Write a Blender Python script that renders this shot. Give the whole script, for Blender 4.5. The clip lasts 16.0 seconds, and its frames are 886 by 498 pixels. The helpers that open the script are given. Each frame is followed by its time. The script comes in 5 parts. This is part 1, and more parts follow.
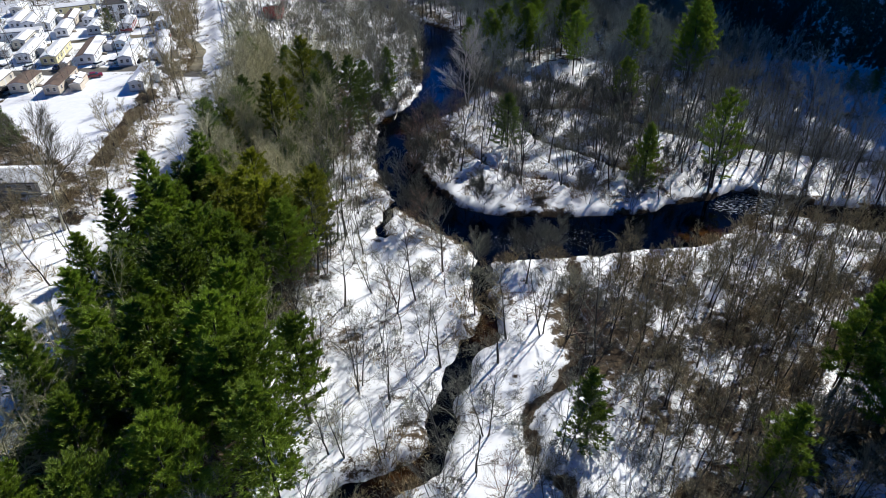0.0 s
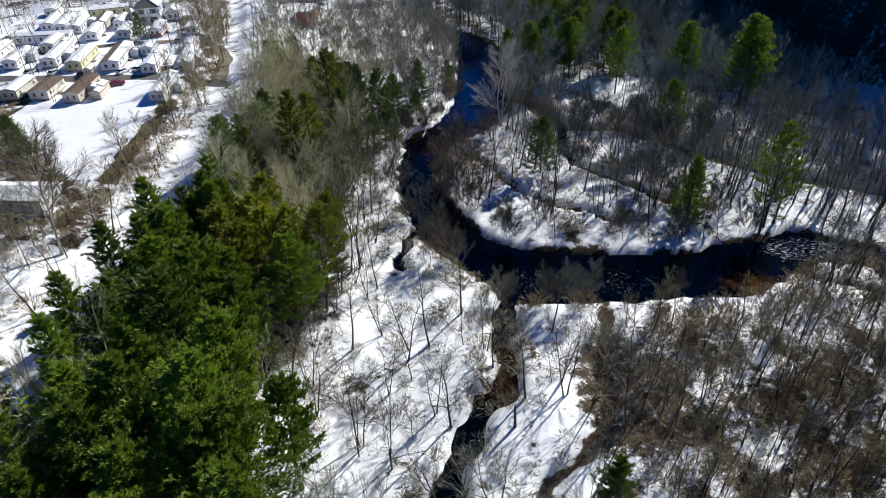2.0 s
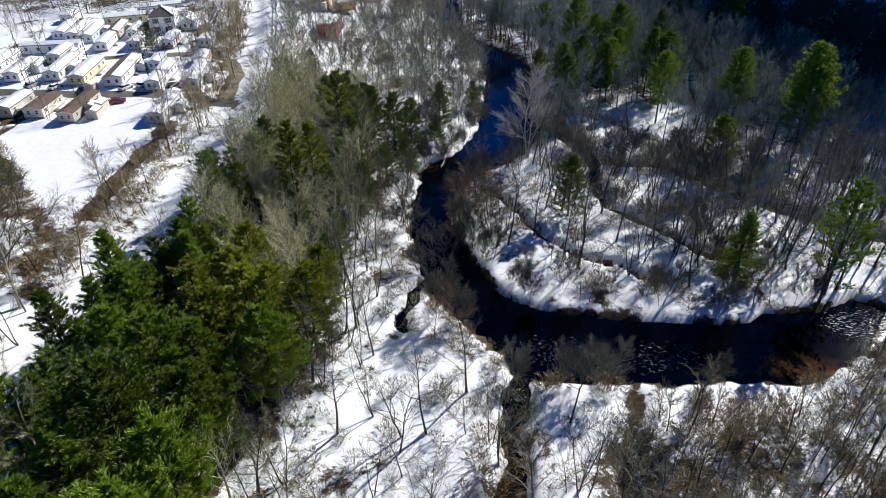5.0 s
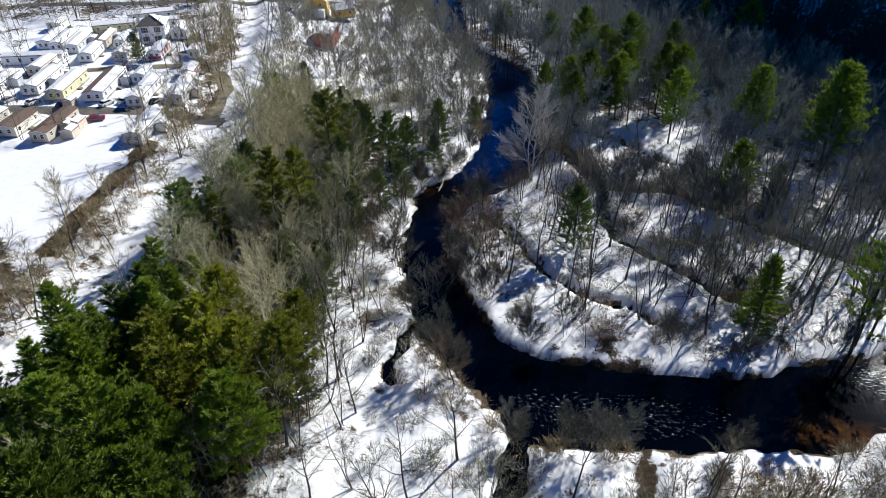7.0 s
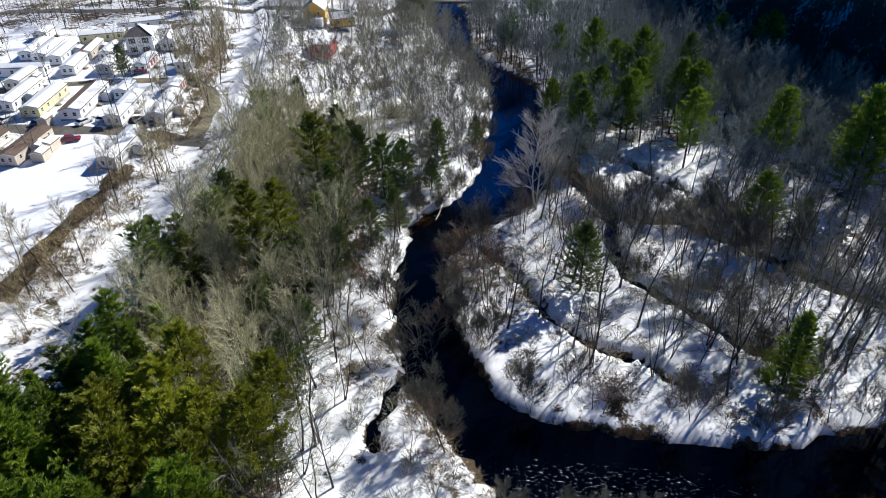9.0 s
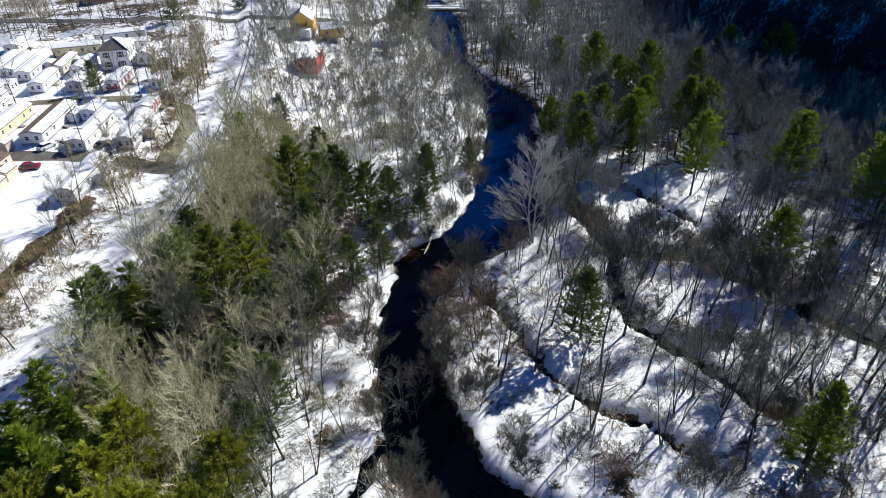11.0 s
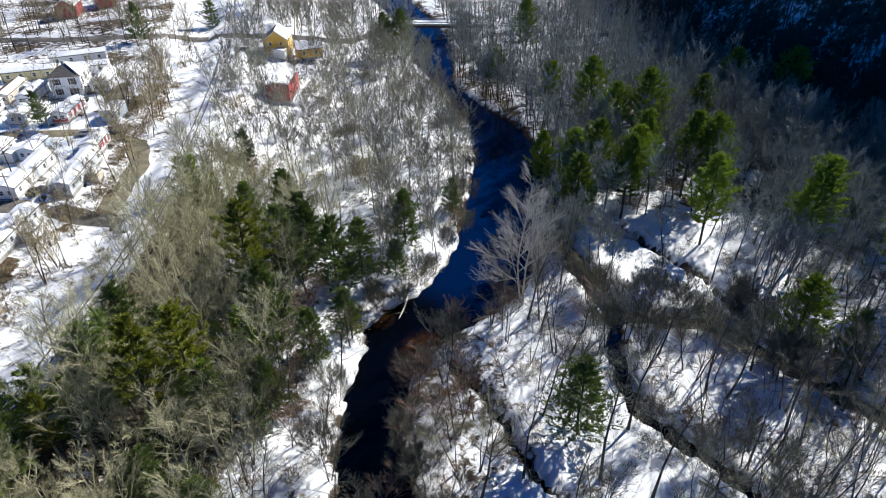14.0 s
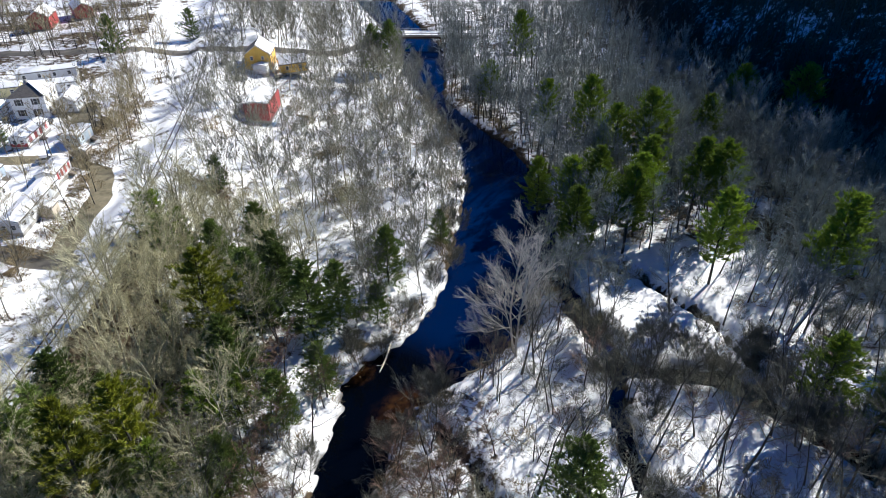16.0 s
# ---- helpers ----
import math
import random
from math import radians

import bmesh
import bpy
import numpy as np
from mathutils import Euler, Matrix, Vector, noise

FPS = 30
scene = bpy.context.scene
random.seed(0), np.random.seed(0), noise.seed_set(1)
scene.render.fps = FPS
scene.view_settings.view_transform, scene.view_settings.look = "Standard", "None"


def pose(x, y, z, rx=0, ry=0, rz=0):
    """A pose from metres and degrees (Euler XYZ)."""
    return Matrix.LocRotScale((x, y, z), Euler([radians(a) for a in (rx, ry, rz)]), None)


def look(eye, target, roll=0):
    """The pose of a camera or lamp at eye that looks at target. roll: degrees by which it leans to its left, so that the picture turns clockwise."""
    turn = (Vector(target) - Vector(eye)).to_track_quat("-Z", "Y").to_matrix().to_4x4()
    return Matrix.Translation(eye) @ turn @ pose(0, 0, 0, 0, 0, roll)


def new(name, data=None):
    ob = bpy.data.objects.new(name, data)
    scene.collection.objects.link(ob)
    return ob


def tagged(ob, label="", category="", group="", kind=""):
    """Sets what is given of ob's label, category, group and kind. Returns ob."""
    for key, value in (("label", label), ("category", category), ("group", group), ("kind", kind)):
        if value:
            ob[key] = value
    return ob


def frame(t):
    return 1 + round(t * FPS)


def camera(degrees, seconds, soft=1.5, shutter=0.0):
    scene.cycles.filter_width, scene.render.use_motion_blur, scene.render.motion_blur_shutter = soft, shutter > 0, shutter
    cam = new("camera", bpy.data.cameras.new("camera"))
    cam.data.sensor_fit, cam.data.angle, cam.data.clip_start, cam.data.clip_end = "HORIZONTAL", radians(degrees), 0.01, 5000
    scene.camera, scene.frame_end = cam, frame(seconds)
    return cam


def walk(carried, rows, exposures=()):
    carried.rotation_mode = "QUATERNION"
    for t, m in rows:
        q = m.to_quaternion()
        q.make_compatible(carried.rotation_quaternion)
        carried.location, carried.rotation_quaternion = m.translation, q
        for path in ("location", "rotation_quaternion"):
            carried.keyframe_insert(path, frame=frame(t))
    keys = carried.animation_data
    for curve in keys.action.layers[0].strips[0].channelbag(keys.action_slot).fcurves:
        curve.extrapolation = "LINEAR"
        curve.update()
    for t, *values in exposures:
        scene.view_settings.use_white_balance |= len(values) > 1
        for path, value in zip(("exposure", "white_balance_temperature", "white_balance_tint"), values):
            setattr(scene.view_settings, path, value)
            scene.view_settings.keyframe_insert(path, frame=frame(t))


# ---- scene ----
cam = camera(68.5, 16.0, soft=0.2)
METRES, EYE, TILT, LEAN, TURN = 112.5, 82.2, 0.0, 6.4, -5.8
ROWS = [
    (0.0, 0.0, 0.0, 0.0, 3.51, -34.77, -5.07),
    (0.5, 0.0046, 0.0301, 0.0003, 4.43, -34.83, -5.09),
    (1.0, 0.009, 0.0601, 0.0006, 5.42, -34.89, -5.11),
    (1.5, 0.0134, 0.09, 0.001, 6.43, -34.96, -5.14),
    (2.0, 0.0176, 0.12, 0.0013, 7.41, -35.04, -5.14),
    (2.5, 0.0211, 0.1502, 0.0012, 8.42, -35.1, -5.14),
    (3.0, 0.0246, 0.1804, 0.0014, 9.13, -35.16, -5.14),
    (3.5, 0.0274, 0.2107, 0.0012, 9.7, -35.21, -5.14),
    (4.0, 0.029, 0.2413, 0.0011, 10.26, -35.25, -5.17),
    (6.5, 0.0312, 0.392, 0.0017, 11.46, -35.37, -5.24),
    (7.0, 0.0309, 0.4235, 0.0018, 11.73, -35.4, -5.23),
    (7.5, 0.03, 0.4552, 0.0012, 12.04, -35.42, -5.24),
    (8.0, 0.0292, 0.487, 0.001, 12.32, -35.43, -5.26),
    (8.5, 0.0282, 0.5189, 0.0006, 12.54, -35.43, -5.26),
    (9.0, 0.0271, 0.551, 0.0003, 12.57, -35.44, -5.27),
    (11.5, 0.0197, 0.7114, 0.0004, 12.56, -35.39, -5.26),
    (12.0, 0.0186, 0.7432, 0.0001, 12.53, -35.3, -5.27),
    (12.5, 0.0172, 0.7749, 0.0001, 12.45, -35.27, -5.28),
    (13.0, 0.0157, 0.8066, -0.0002, 12.34, -35.21, -5.27),
    (13.5, 0.014, 0.8384, -0.0006, 12.25, -35.16, -5.3),
    (14.0, 0.0128, 0.8705, -0.0011, 12.2, -35.11, -5.3),
    (14.5, 0.0108, 0.9024, -0.0015, 12.15, -35.06, -5.3),
    (15.0, 0.0093, 0.9344, -0.0019, 12.09, -35.02, -5.29),
    (15.5, 0.0074, 0.9658, -0.0021, 12.02, -34.97, -5.32),
    (16.0, 0.0058, 0.9975, -0.0021, 11.95, -34.93, -5.32),
]
walk(cam, [(t, pose(0, 0, EYE, TILT, LEAN, TURN) @ pose(METRES * x, METRES * y, METRES * z, 90 + pitch, roll, yaw)) for t, x, y, z, yaw, pitch, roll in ROWS],
     exposures=((0.0, 0.51, 5500, 9), (8.0, 0.58, 5500, 9), (16.0, 0.87, 5500, 9)))

# ---- world, sun, exposure ----
SUN_DIR = Vector((0.62, 0.785, 0.0)).normalized()
SUN_ELEV = radians(34)
to_sun = Vector((SUN_DIR.x * math.cos(SUN_ELEV), SUN_DIR.y * math.cos(SUN_ELEV), math.sin(SUN_ELEV)))
world = bpy.data.worlds.new("winter_sky")
scene.world = world
world.use_nodes = True
wn = world.node_tree
sky = wn.nodes.new("ShaderNodeTexSky")
sky.sky_type, sky.sun_disc = "NISHITA", False
sky.sun_elevation, sky.sun_rotation = SUN_ELEV, math.atan2(SUN_DIR.x, SUN_DIR.y)
sky.air_density, sky.dust_density, sky.ozone_density = 0.5, 0.0, 10.0
sky.altitude = 5000
deep = wn.nodes.new("ShaderNodeHueSaturation")
deep.inputs["Saturation"].default_value = 3.0
wn.links.new(sky.outputs[0], deep.inputs["Color"])
wn.links.new(deep.outputs[0], wn.nodes["Background"].inputs[0])
wn.nodes["Background"].inputs[1].default_value = 0.1
sun = new("sun", bpy.data.lights.new("sun", "SUN"))
sun.data.energy, sun.data.angle, sun.data.color = 5.0, radians(0.55), (1.0, 0.88, 0.7)
sun.matrix_world = look(to_sun * 500, (0, 0, 0))


# ---- materials ----
def material(name):
    m = bpy.data.materials.new(name)
    m.use_nodes = True
    return m, m.node_tree, m.node_tree.nodes["Principled BSDF"]


def noise_node(nt, scale, detail=4.0, rough=0.6, coord="Object", stretch=None):
    tc = nt.nodes.new("ShaderNodeTexCoord")
    n = nt.nodes.new("ShaderNodeTexNoise")
    n.inputs["Scale"].default_value, n.inputs["Detail"].default_value = scale, detail
    n.inputs["Roughness"].default_value = rough
    src = tc.outputs[coord]
    if stretch:
        mp = nt.nodes.new("ShaderNodeMapping")
        mp.inputs["Scale"].default_value = stretch
        nt.links.new(src, mp.inputs[0])
        src = mp.outputs[0]
    nt.links.new(src, n.inputs["Vector"])
    return n


def ramp(nt, src, stops):
    r = nt.nodes.new("ShaderNodeValToRGB")
    while len(r.color_ramp.elements) < len(stops):
        r.color_ramp.elements.new(0.5)
    for e, (p, c) in zip(r.color_ramp.elements, stops):
        e.position, e.color = p, (*c, 1)
    nt.links.new(src, r.inputs[0])
    return r


def mix_rgb(nt, fac, a, b, blend="MIX"):
    m = nt.nodes.new("ShaderNodeMix")
    m.data_type, m.blend_type = "RGBA", blend
    for sock, v in ((m.inputs["Factor"], fac), (m.inputs["A"], a), (m.inputs["B"], b)):
        if isinstance(v, (int, float)):
            sock.default_value = v
        elif isinstance(v, tuple):
            sock.default_value = (*v, 1)
        else:
            nt.links.new(v, sock)
    return m.outputs["Result"]


def calc(nt, op, a, b=0.0, clamp=False):
    m = nt.nodes.new("ShaderNodeMath")
    m.operation, m.use_clamp = op, clamp
    for sock, v in zip(m.inputs, (a, b)):
        if isinstance(v, (int, float)):
            sock.default_value = v
        else:
            nt.links.new(v, sock)
    return m.outputs[0]


def bump(nt, bsdf, height, strength, distance):
    b = nt.nodes.new("ShaderNodeBump")
    b.inputs["Strength"].default_value, b.inputs["Distance"].default_value = strength, distance
    nt.links.new(height, b.inputs["Height"])
    nt.links.new(b.outputs[0], bsdf.inputs["Normal"])


def attribute(nt, name):
    a = nt.nodes.new("ShaderNodeAttribute")
    a.attribute_name = name
    return a.outputs["Fac"]


def surface(name, c1, c2, scale=3.0, rough=0.85, grain=0.3, depth=0.02, stretch=None, varied=0.0, metal=0.0):
    """Two tones mingled at two scales, with fine relief; varied: how much one object differs from the next."""
    m, nt, b = material(name)
    big, fine = noise_node(nt, scale, 4, 0.6, "Object", stretch), noise_node(nt, scale * 9, 3, 0.6, "Object", stretch)
    f = calc(nt, "ADD", calc(nt, "MULTIPLY", big.outputs[0], 0.75), calc(nt, "MULTIPLY", fine.outputs[0], 0.25))
    col = ramp(nt, f, ((0.32, c1), (0.68, c2))).outputs[0]
    if varied:
        oi = nt.nodes.new("ShaderNodeObjectInfo")
        v = calc(nt, "ADD", calc(nt, "MULTIPLY", oi.outputs["Random"], 2 * varied), 1 - varied)
        hsv = nt.nodes.new("ShaderNodeHueSaturation")
        nt.links.new(col, hsv.inputs["Color"])
        nt.links.new(v, hsv.inputs["Value"])
        col = hsv.outputs[0]
    nt.links.new(col, b.inputs["Base Color"])
    b.inputs["Roughness"].default_value, b.inputs["Metallic"].default_value = rough, metal
    if grain:
        bump(nt, b, fine.outputs[0], grain, depth)
    return m


def ground_material():
    m, nt, b = material("snow_and_leaf_litter")
    litter, bed = attribute(nt, "litter"), attribute(nt, "bed")
    n_big, n_mid, n_fine = noise_node(nt, 0.09, 4, 0.6), noise_node(nt, 0.55, 5, 0.65), noise_node(nt, 3.5, 4, 0.7)
    n = calc(nt, "ADD", calc(nt, "MULTIPLY", n_mid.outputs[0], 0.65), calc(nt, "MULTIPLY", n_fine.outputs[0], 0.35))
    n = calc(nt, "ADD", n, calc(nt, "MULTIPLY", calc(nt, "SUBTRACT", n_big.outputs[0], 0.5), 0.3))
    n = calc(nt, "ADD", n, calc(nt, "MULTIPLY", calc(nt, "SUBTRACT", noise_node(nt, 9.0, 2, 0.6).outputs[0], 0.5), 0.22))
    bare = calc(nt, "MULTIPLY", calc(nt, "SUBTRACT", calc(nt, "ADD", n, litter), 0.93), 14.0, True)
    bare = calc(nt, "MAXIMUM", bare, bed)
    soil = ramp(nt, noise_node(nt, 1.3, 6, 0.7).outputs[0], ((0.3, (0.016, 0.011, 0.006)), (0.5, (0.06, 0.042, 0.024)), (0.72, (0.16, 0.12, 0.07)))).outputs[0]
    wet = mix_rgb(nt, bed, soil, (0.014, 0.009, 0.005))
    snow = ramp(nt, n_mid.outputs[0], ((0.3, (0.79, 0.815, 0.865)), (0.65, (0.9, 0.9, 0.905)))).outputs[0]
    nt.links.new(mix_rgb(nt, bare, snow, wet), b.inputs["Base Color"])
    nt.links.new(calc(nt, "ADD", calc(nt, "MULTIPLY", bare, 0.35), 0.55), b.inputs["Roughness"])
    b.inputs["Specular IOR Level"].default_value = 0.2
    bump(nt, b, calc(nt, "ADD", n_mid.outputs[0], calc(nt, "MULTIPLY", n_fine.outputs[0], 0.35)), 0.2, 0.2)
    return m


def water_material():
    m, nt, b = material("dark_river_water")
    n1, n2 = noise_node(nt, 2.0, 3, 0.55, "Object", (1.0, 0.6, 1)), noise_node(nt, 0.12, 2, 0.5)
    shallow = attribute(nt, "shallow")
    sand = ramp(nt, noise_node(nt, 0.7, 5, 0.65).outputs[0], ((0.35, (0.012, 0.006, 0.002)), (0.65, (0.07, 0.032, 0.009)))).outputs[0]
    # white specks in the base colour: foam at the rapid, painted sun glints mid-river
    foam_and_glints = calc(nt, "MULTIPLY", calc(nt, "SUBTRACT", calc(nt, "ADD", noise_node(nt, 1.7, 5, 0.75, "Object", (0.6, 1.7, 1)).outputs[0], calc(nt, "MULTIPLY", attribute(nt, "rapid_and_glint"), 0.21)), 0.74), 14.0, True)
    # deep upstream reach: the sky's reflected blue is painted into the body colour
    sky_tinted_water = mix_rgb(nt, attribute(nt, "pool"), (0.0006, 0.0012, 0.003), (0.001, 0.008, 0.042))
    body = mix_rgb(nt, shallow, sky_tinted_water, sand)
    nt.links.new(mix_rgb(nt, foam_and_glints, body, (0.7, 0.74, 0.78)), b.inputs["Base Color"])
    b.inputs["Roughness"].default_value, b.inputs["IOR"].default_value = 0.05, 1.22
    rough = attribute(nt, "rapid_and_glint")
    h = calc(nt, "MULTIPLY", n1.outputs[0], calc(nt, "ADD", calc(nt, "MULTIPLY", rough, 0.3), 0.35))
    h = calc(nt, "MULTIPLY", h, calc(nt, "ADD", n2.outputs[0], 0.1))
    bump(nt, b, h, 0.3, 0.12)
    return m


def twig_material(name, dark, light, varied=0.25):
    m, nt, b = material(name)
    oi, geo = nt.nodes.new("ShaderNodeObjectInfo"), nt.nodes.new("ShaderNodeNewGeometry")
    tint = attribute(nt, "tint")
    f = calc(nt, "ADD", calc(nt, "MULTIPLY", oi.outputs["Random"], 0.4), calc(nt, "MULTIPLY", geo.outputs["Random Per Island"], 0.2))
    f = calc(nt, "ADD", f, calc(nt, "MULTIPLY", tint, 0.7), True)
    nt.links.new(mix_rgb(nt, f, dark, light), b.inputs["Base Color"])
    b.inputs["Roughness"].default_value = 0.8
    return m


def needle_material(name, dark, light):
    m, nt, b = material(name)
    oi, geo = nt.nodes.new("ShaderNodeObjectInfo"), nt.nodes.new("ShaderNodeNewGeometry")
    f = calc(nt, "ADD", calc(nt, "MULTIPLY", geo.outputs["Random Per Island"], 0.55), calc(nt, "MULTIPLY", oi.outputs["Random"], 0.45))
    col = mix_rgb(nt, f, dark, light)
    nt.links.new(col, b.inputs["Base Color"])
    b.inputs["Roughness"].default_value = 0.55
    tr, mx = nt.nodes.new("ShaderNodeBsdfTranslucent"), nt.nodes.new("ShaderNodeMixShader")
    nt.links.new(col, tr.inputs[0])
    mx.inputs[0].default_value = 0.3
    nt.links.new(b.outputs[0], mx.inputs[1])
    nt.links.new(tr.outputs[0], mx.inputs[2])
    nt.links.new(mx.outputs[0], nt.nodes["Material Output"].inputs[0])
    return m


MAT_GROUND, MAT_WATER = ground_material(), water_material()
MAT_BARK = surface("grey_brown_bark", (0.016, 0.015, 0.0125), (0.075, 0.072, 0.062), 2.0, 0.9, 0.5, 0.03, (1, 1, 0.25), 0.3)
MAT_PALE = surface("pale_sycamore_bark", (0.32, 0.29, 0.23), (0.7, 0.65, 0.55), 1.2, 0.8, 0.2, 0.02, (1, 1, 0.4), 0.1)
MAT_TWIG = twig_material("bare_twigs", (0.028, 0.029, 0.022), (0.33, 0.325, 0.25))
MAT_TWIG_RED = twig_material("reddish_twigs", (0.09, 0.05, 0.036), (0.42, 0.28, 0.2))
MAT_TWIG_TAN = twig_material("tan_brush_stems", (0.04, 0.03, 0.015), (0.32, 0.25, 0.13))
MAT_TWIG_OLIVE = twig_material("olive_lichened_twigs", (0.15, 0.145, 0.08), (0.64, 0.61, 0.4))
MAT_TWIG_GREY = twig_material("grey_wood_twigs", (0.036, 0.042, 0.039), (0.29, 0.32, 0.29))
MAT_BARK_GREY = surface("lichened_grey_bark", (0.17, 0.165, 0.12), (0.56, 0.53, 0.41), 2.0, 0.9, 0.5, 0.03, (1, 1, 0.25))
MAT_TWIG_BROWN = twig_material("brown_twigs", (0.05, 0.043, 0.024), (0.4, 0.345, 0.2))
MAT_TWIG_PALE = twig_material("pale_twigs", (0.4, 0.37, 0.3), (0.8, 0.76, 0.66))
MAT_NEEDLE = needle_material("white_pine_needles", (0.014, 0.03, 0.003), (0.33, 0.46, 0.03))
MAT_GOLD_NEEDLE = needle_material("yellow_green_pine_needles", (0.04, 0.05, 0.004), (0.5, 0.54, 0.03))
MAT_HEMLOCK = needle_material("hemlock_needles", (0.018, 0.034, 0.01), (0.24, 0.33, 0.06))
MAT_SNOW = surface("roof_snow", (0.78, 0.8, 0.84), (0.9, 0.9, 0.9), 0.8, 0.6, 0.3, 0.06)
MAT_ASPHALT = surface("wet_worn_asphalt", (0.05, 0.047, 0.042), (0.17, 0.155, 0.13), 0.25, 0.75, 0.3, 0.01)
MAT_GRAVEL = surface("thawed_grass_and_gravel", (0.08, 0.07, 0.04), (0.24, 0.21, 0.14), 0.4, 0.9, 0.5, 0.04)
MAT_STEEL = surface("rusty_rail_steel", (0.06, 0.04, 0.03), (0.14, 0.1, 0.08), 4, 0.55, 0.2, 0.005, None, 0, 0.7)
MAT_CONCRETE = surface("weathered_concrete", (0.25, 0.24, 0.22), (0.42, 0.41, 0.38), 1.0, 0.85, 0.3, 0.01)
MAT_SHINGLE = surface("grey_asphalt_shingle", (0.07, 0.065, 0.06), (0.16, 0.15, 0.14), 2.0, 0.9, 0.5, 0.02)
MAT_BROWN_ROOF = surface("brown_shingle", (0.09, 0.06, 0.045), (0.17, 0.12, 0.09), 2.0, 0.9, 0.5, 0.02)
MAT_GLASS = surface("dark_window_glass", (0.02, 0.024, 0.03), (0.05, 0.055, 0.065), 0.5, 0.08, 0)
MAT_TRIM = surface("white_trim_paint", (0.7, 0.7, 0.69), (0.82, 0.82, 0.81), 1.5, 0.5, 0.1, 0.005)
MAT_BLACK = surface("black_shutter_paint", (0.015, 0.015, 0.017), (0.04, 0.04, 0.042), 2, 0.5, 0.1, 0.005)
MAT_TYRE = surface("black_rubber", (0.015, 0.015, 0.015), (0.03, 0.03, 0.03), 5, 0.8, 0.1, 0.003)
MAT_WOOD = surface("grey_weathered_wood", (0.12, 0.1, 0.08), (0.3, 0.26, 0.21), 2.0, 0.85, 0.4, 0.01, (1, 1, 0.2))


def siding(name, colour, dirt=0.75):
    m, nt, b = material(name)
    tc, w = nt.nodes.new("ShaderNodeTexCoord"), nt.nodes.new("ShaderNodeTexWave")
    w.bands_direction, w.wave_profile = "Z", "SAW"
    w.inputs["Scale"].default_value = 1.6
    nt.links.new(tc.outputs["Object"], w.inputs[0])
    n = noise_node(nt, 0.9, 5, 0.65, "Object", (1, 1, 0.3))
    dark = tuple(c * dirt for c in colour)
    nt.links.new(ramp(nt, n.outputs[0], ((0.3, dark), (0.62, colour))).outputs[0], b.inputs["Base Color"])
    b.inputs["Roughness"].default_value = 0.55
    bump(nt, b, w.outputs[0], 0.4, 0.015)
    return m


PAINT = {"white": siding("white_siding", (0.87, 0.88, 0.88), 0.9), "cream": siding("cream_siding", (0.76, 0.72, 0.6), 0.85),
         "grey": siding("grey_siding", (0.66, 0.68, 0.7), 0.85), "blue": siding("pale_blue_siding", (0.6, 0.7, 0.78), 0.88),
         "yellow": siding("yellow_clapboard", (0.78, 0.5, 0.08), 0.85), "red": siding("barn_red_boards", (0.42, 0.06, 0.06)),
         "pool": siding("blue_pool_panel", (0.1, 0.3, 0.62)), "straw": siding("straw_yellow_siding", (0.72, 0.66, 0.36), 0.85), "tan": siding("tan_siding", (0.6, 0.53, 0.43), 0.8)}
CAR_PAINT = {k: surface(k + "_car_paint", tuple(v * 0.9 for v in c), c, 0.6, 0.25, 0) for k, c in
             {"red": (0.22, 0.02, 0.035), "white": (0.75, 0.75, 0.75), "black": (0.02, 0.02, 0.023), "blue": (0.04, 0.07, 0.18), "silver": (0.4, 0.41, 0.43)}.items()}


# ---- mesh helpers ----
def mesh_np(name, verts, tris, mats, midx=None, smooth=False, attrs=None):
    verts, tris = np.asarray(verts, np.float32), np.asarray(tris, np.int32)
    me = bpy.data.meshes.new(name)
    k = tris.shape[1]
    me.vertices.add(len(verts))
    me.vertices.foreach_set("co", verts.ravel())
    me.loops.add(tris.size)
    me.loops.foreach_set("vertex_index", tris.ravel())
    me.polygons.add(len(tris))
    me.polygons.foreach_set("loop_start", np.arange(0, tris.size, k, dtype=np.int32))
    for m in mats:
        me.materials.append(m)
    if midx is not None:
        me.polygons.foreach_set("material_index", np.asarray(midx, np.int32))
    me.polygons.foreach_set("use_smooth", np.full(len(tris), smooth))
    for key, val in (attrs or {}).items():
        a = me.attributes.new(key, "FLOAT", "POINT")
        a.data.foreach_set("value", np.asarray(val, np.float32))
    me.update(calc_edges=True)
    return me


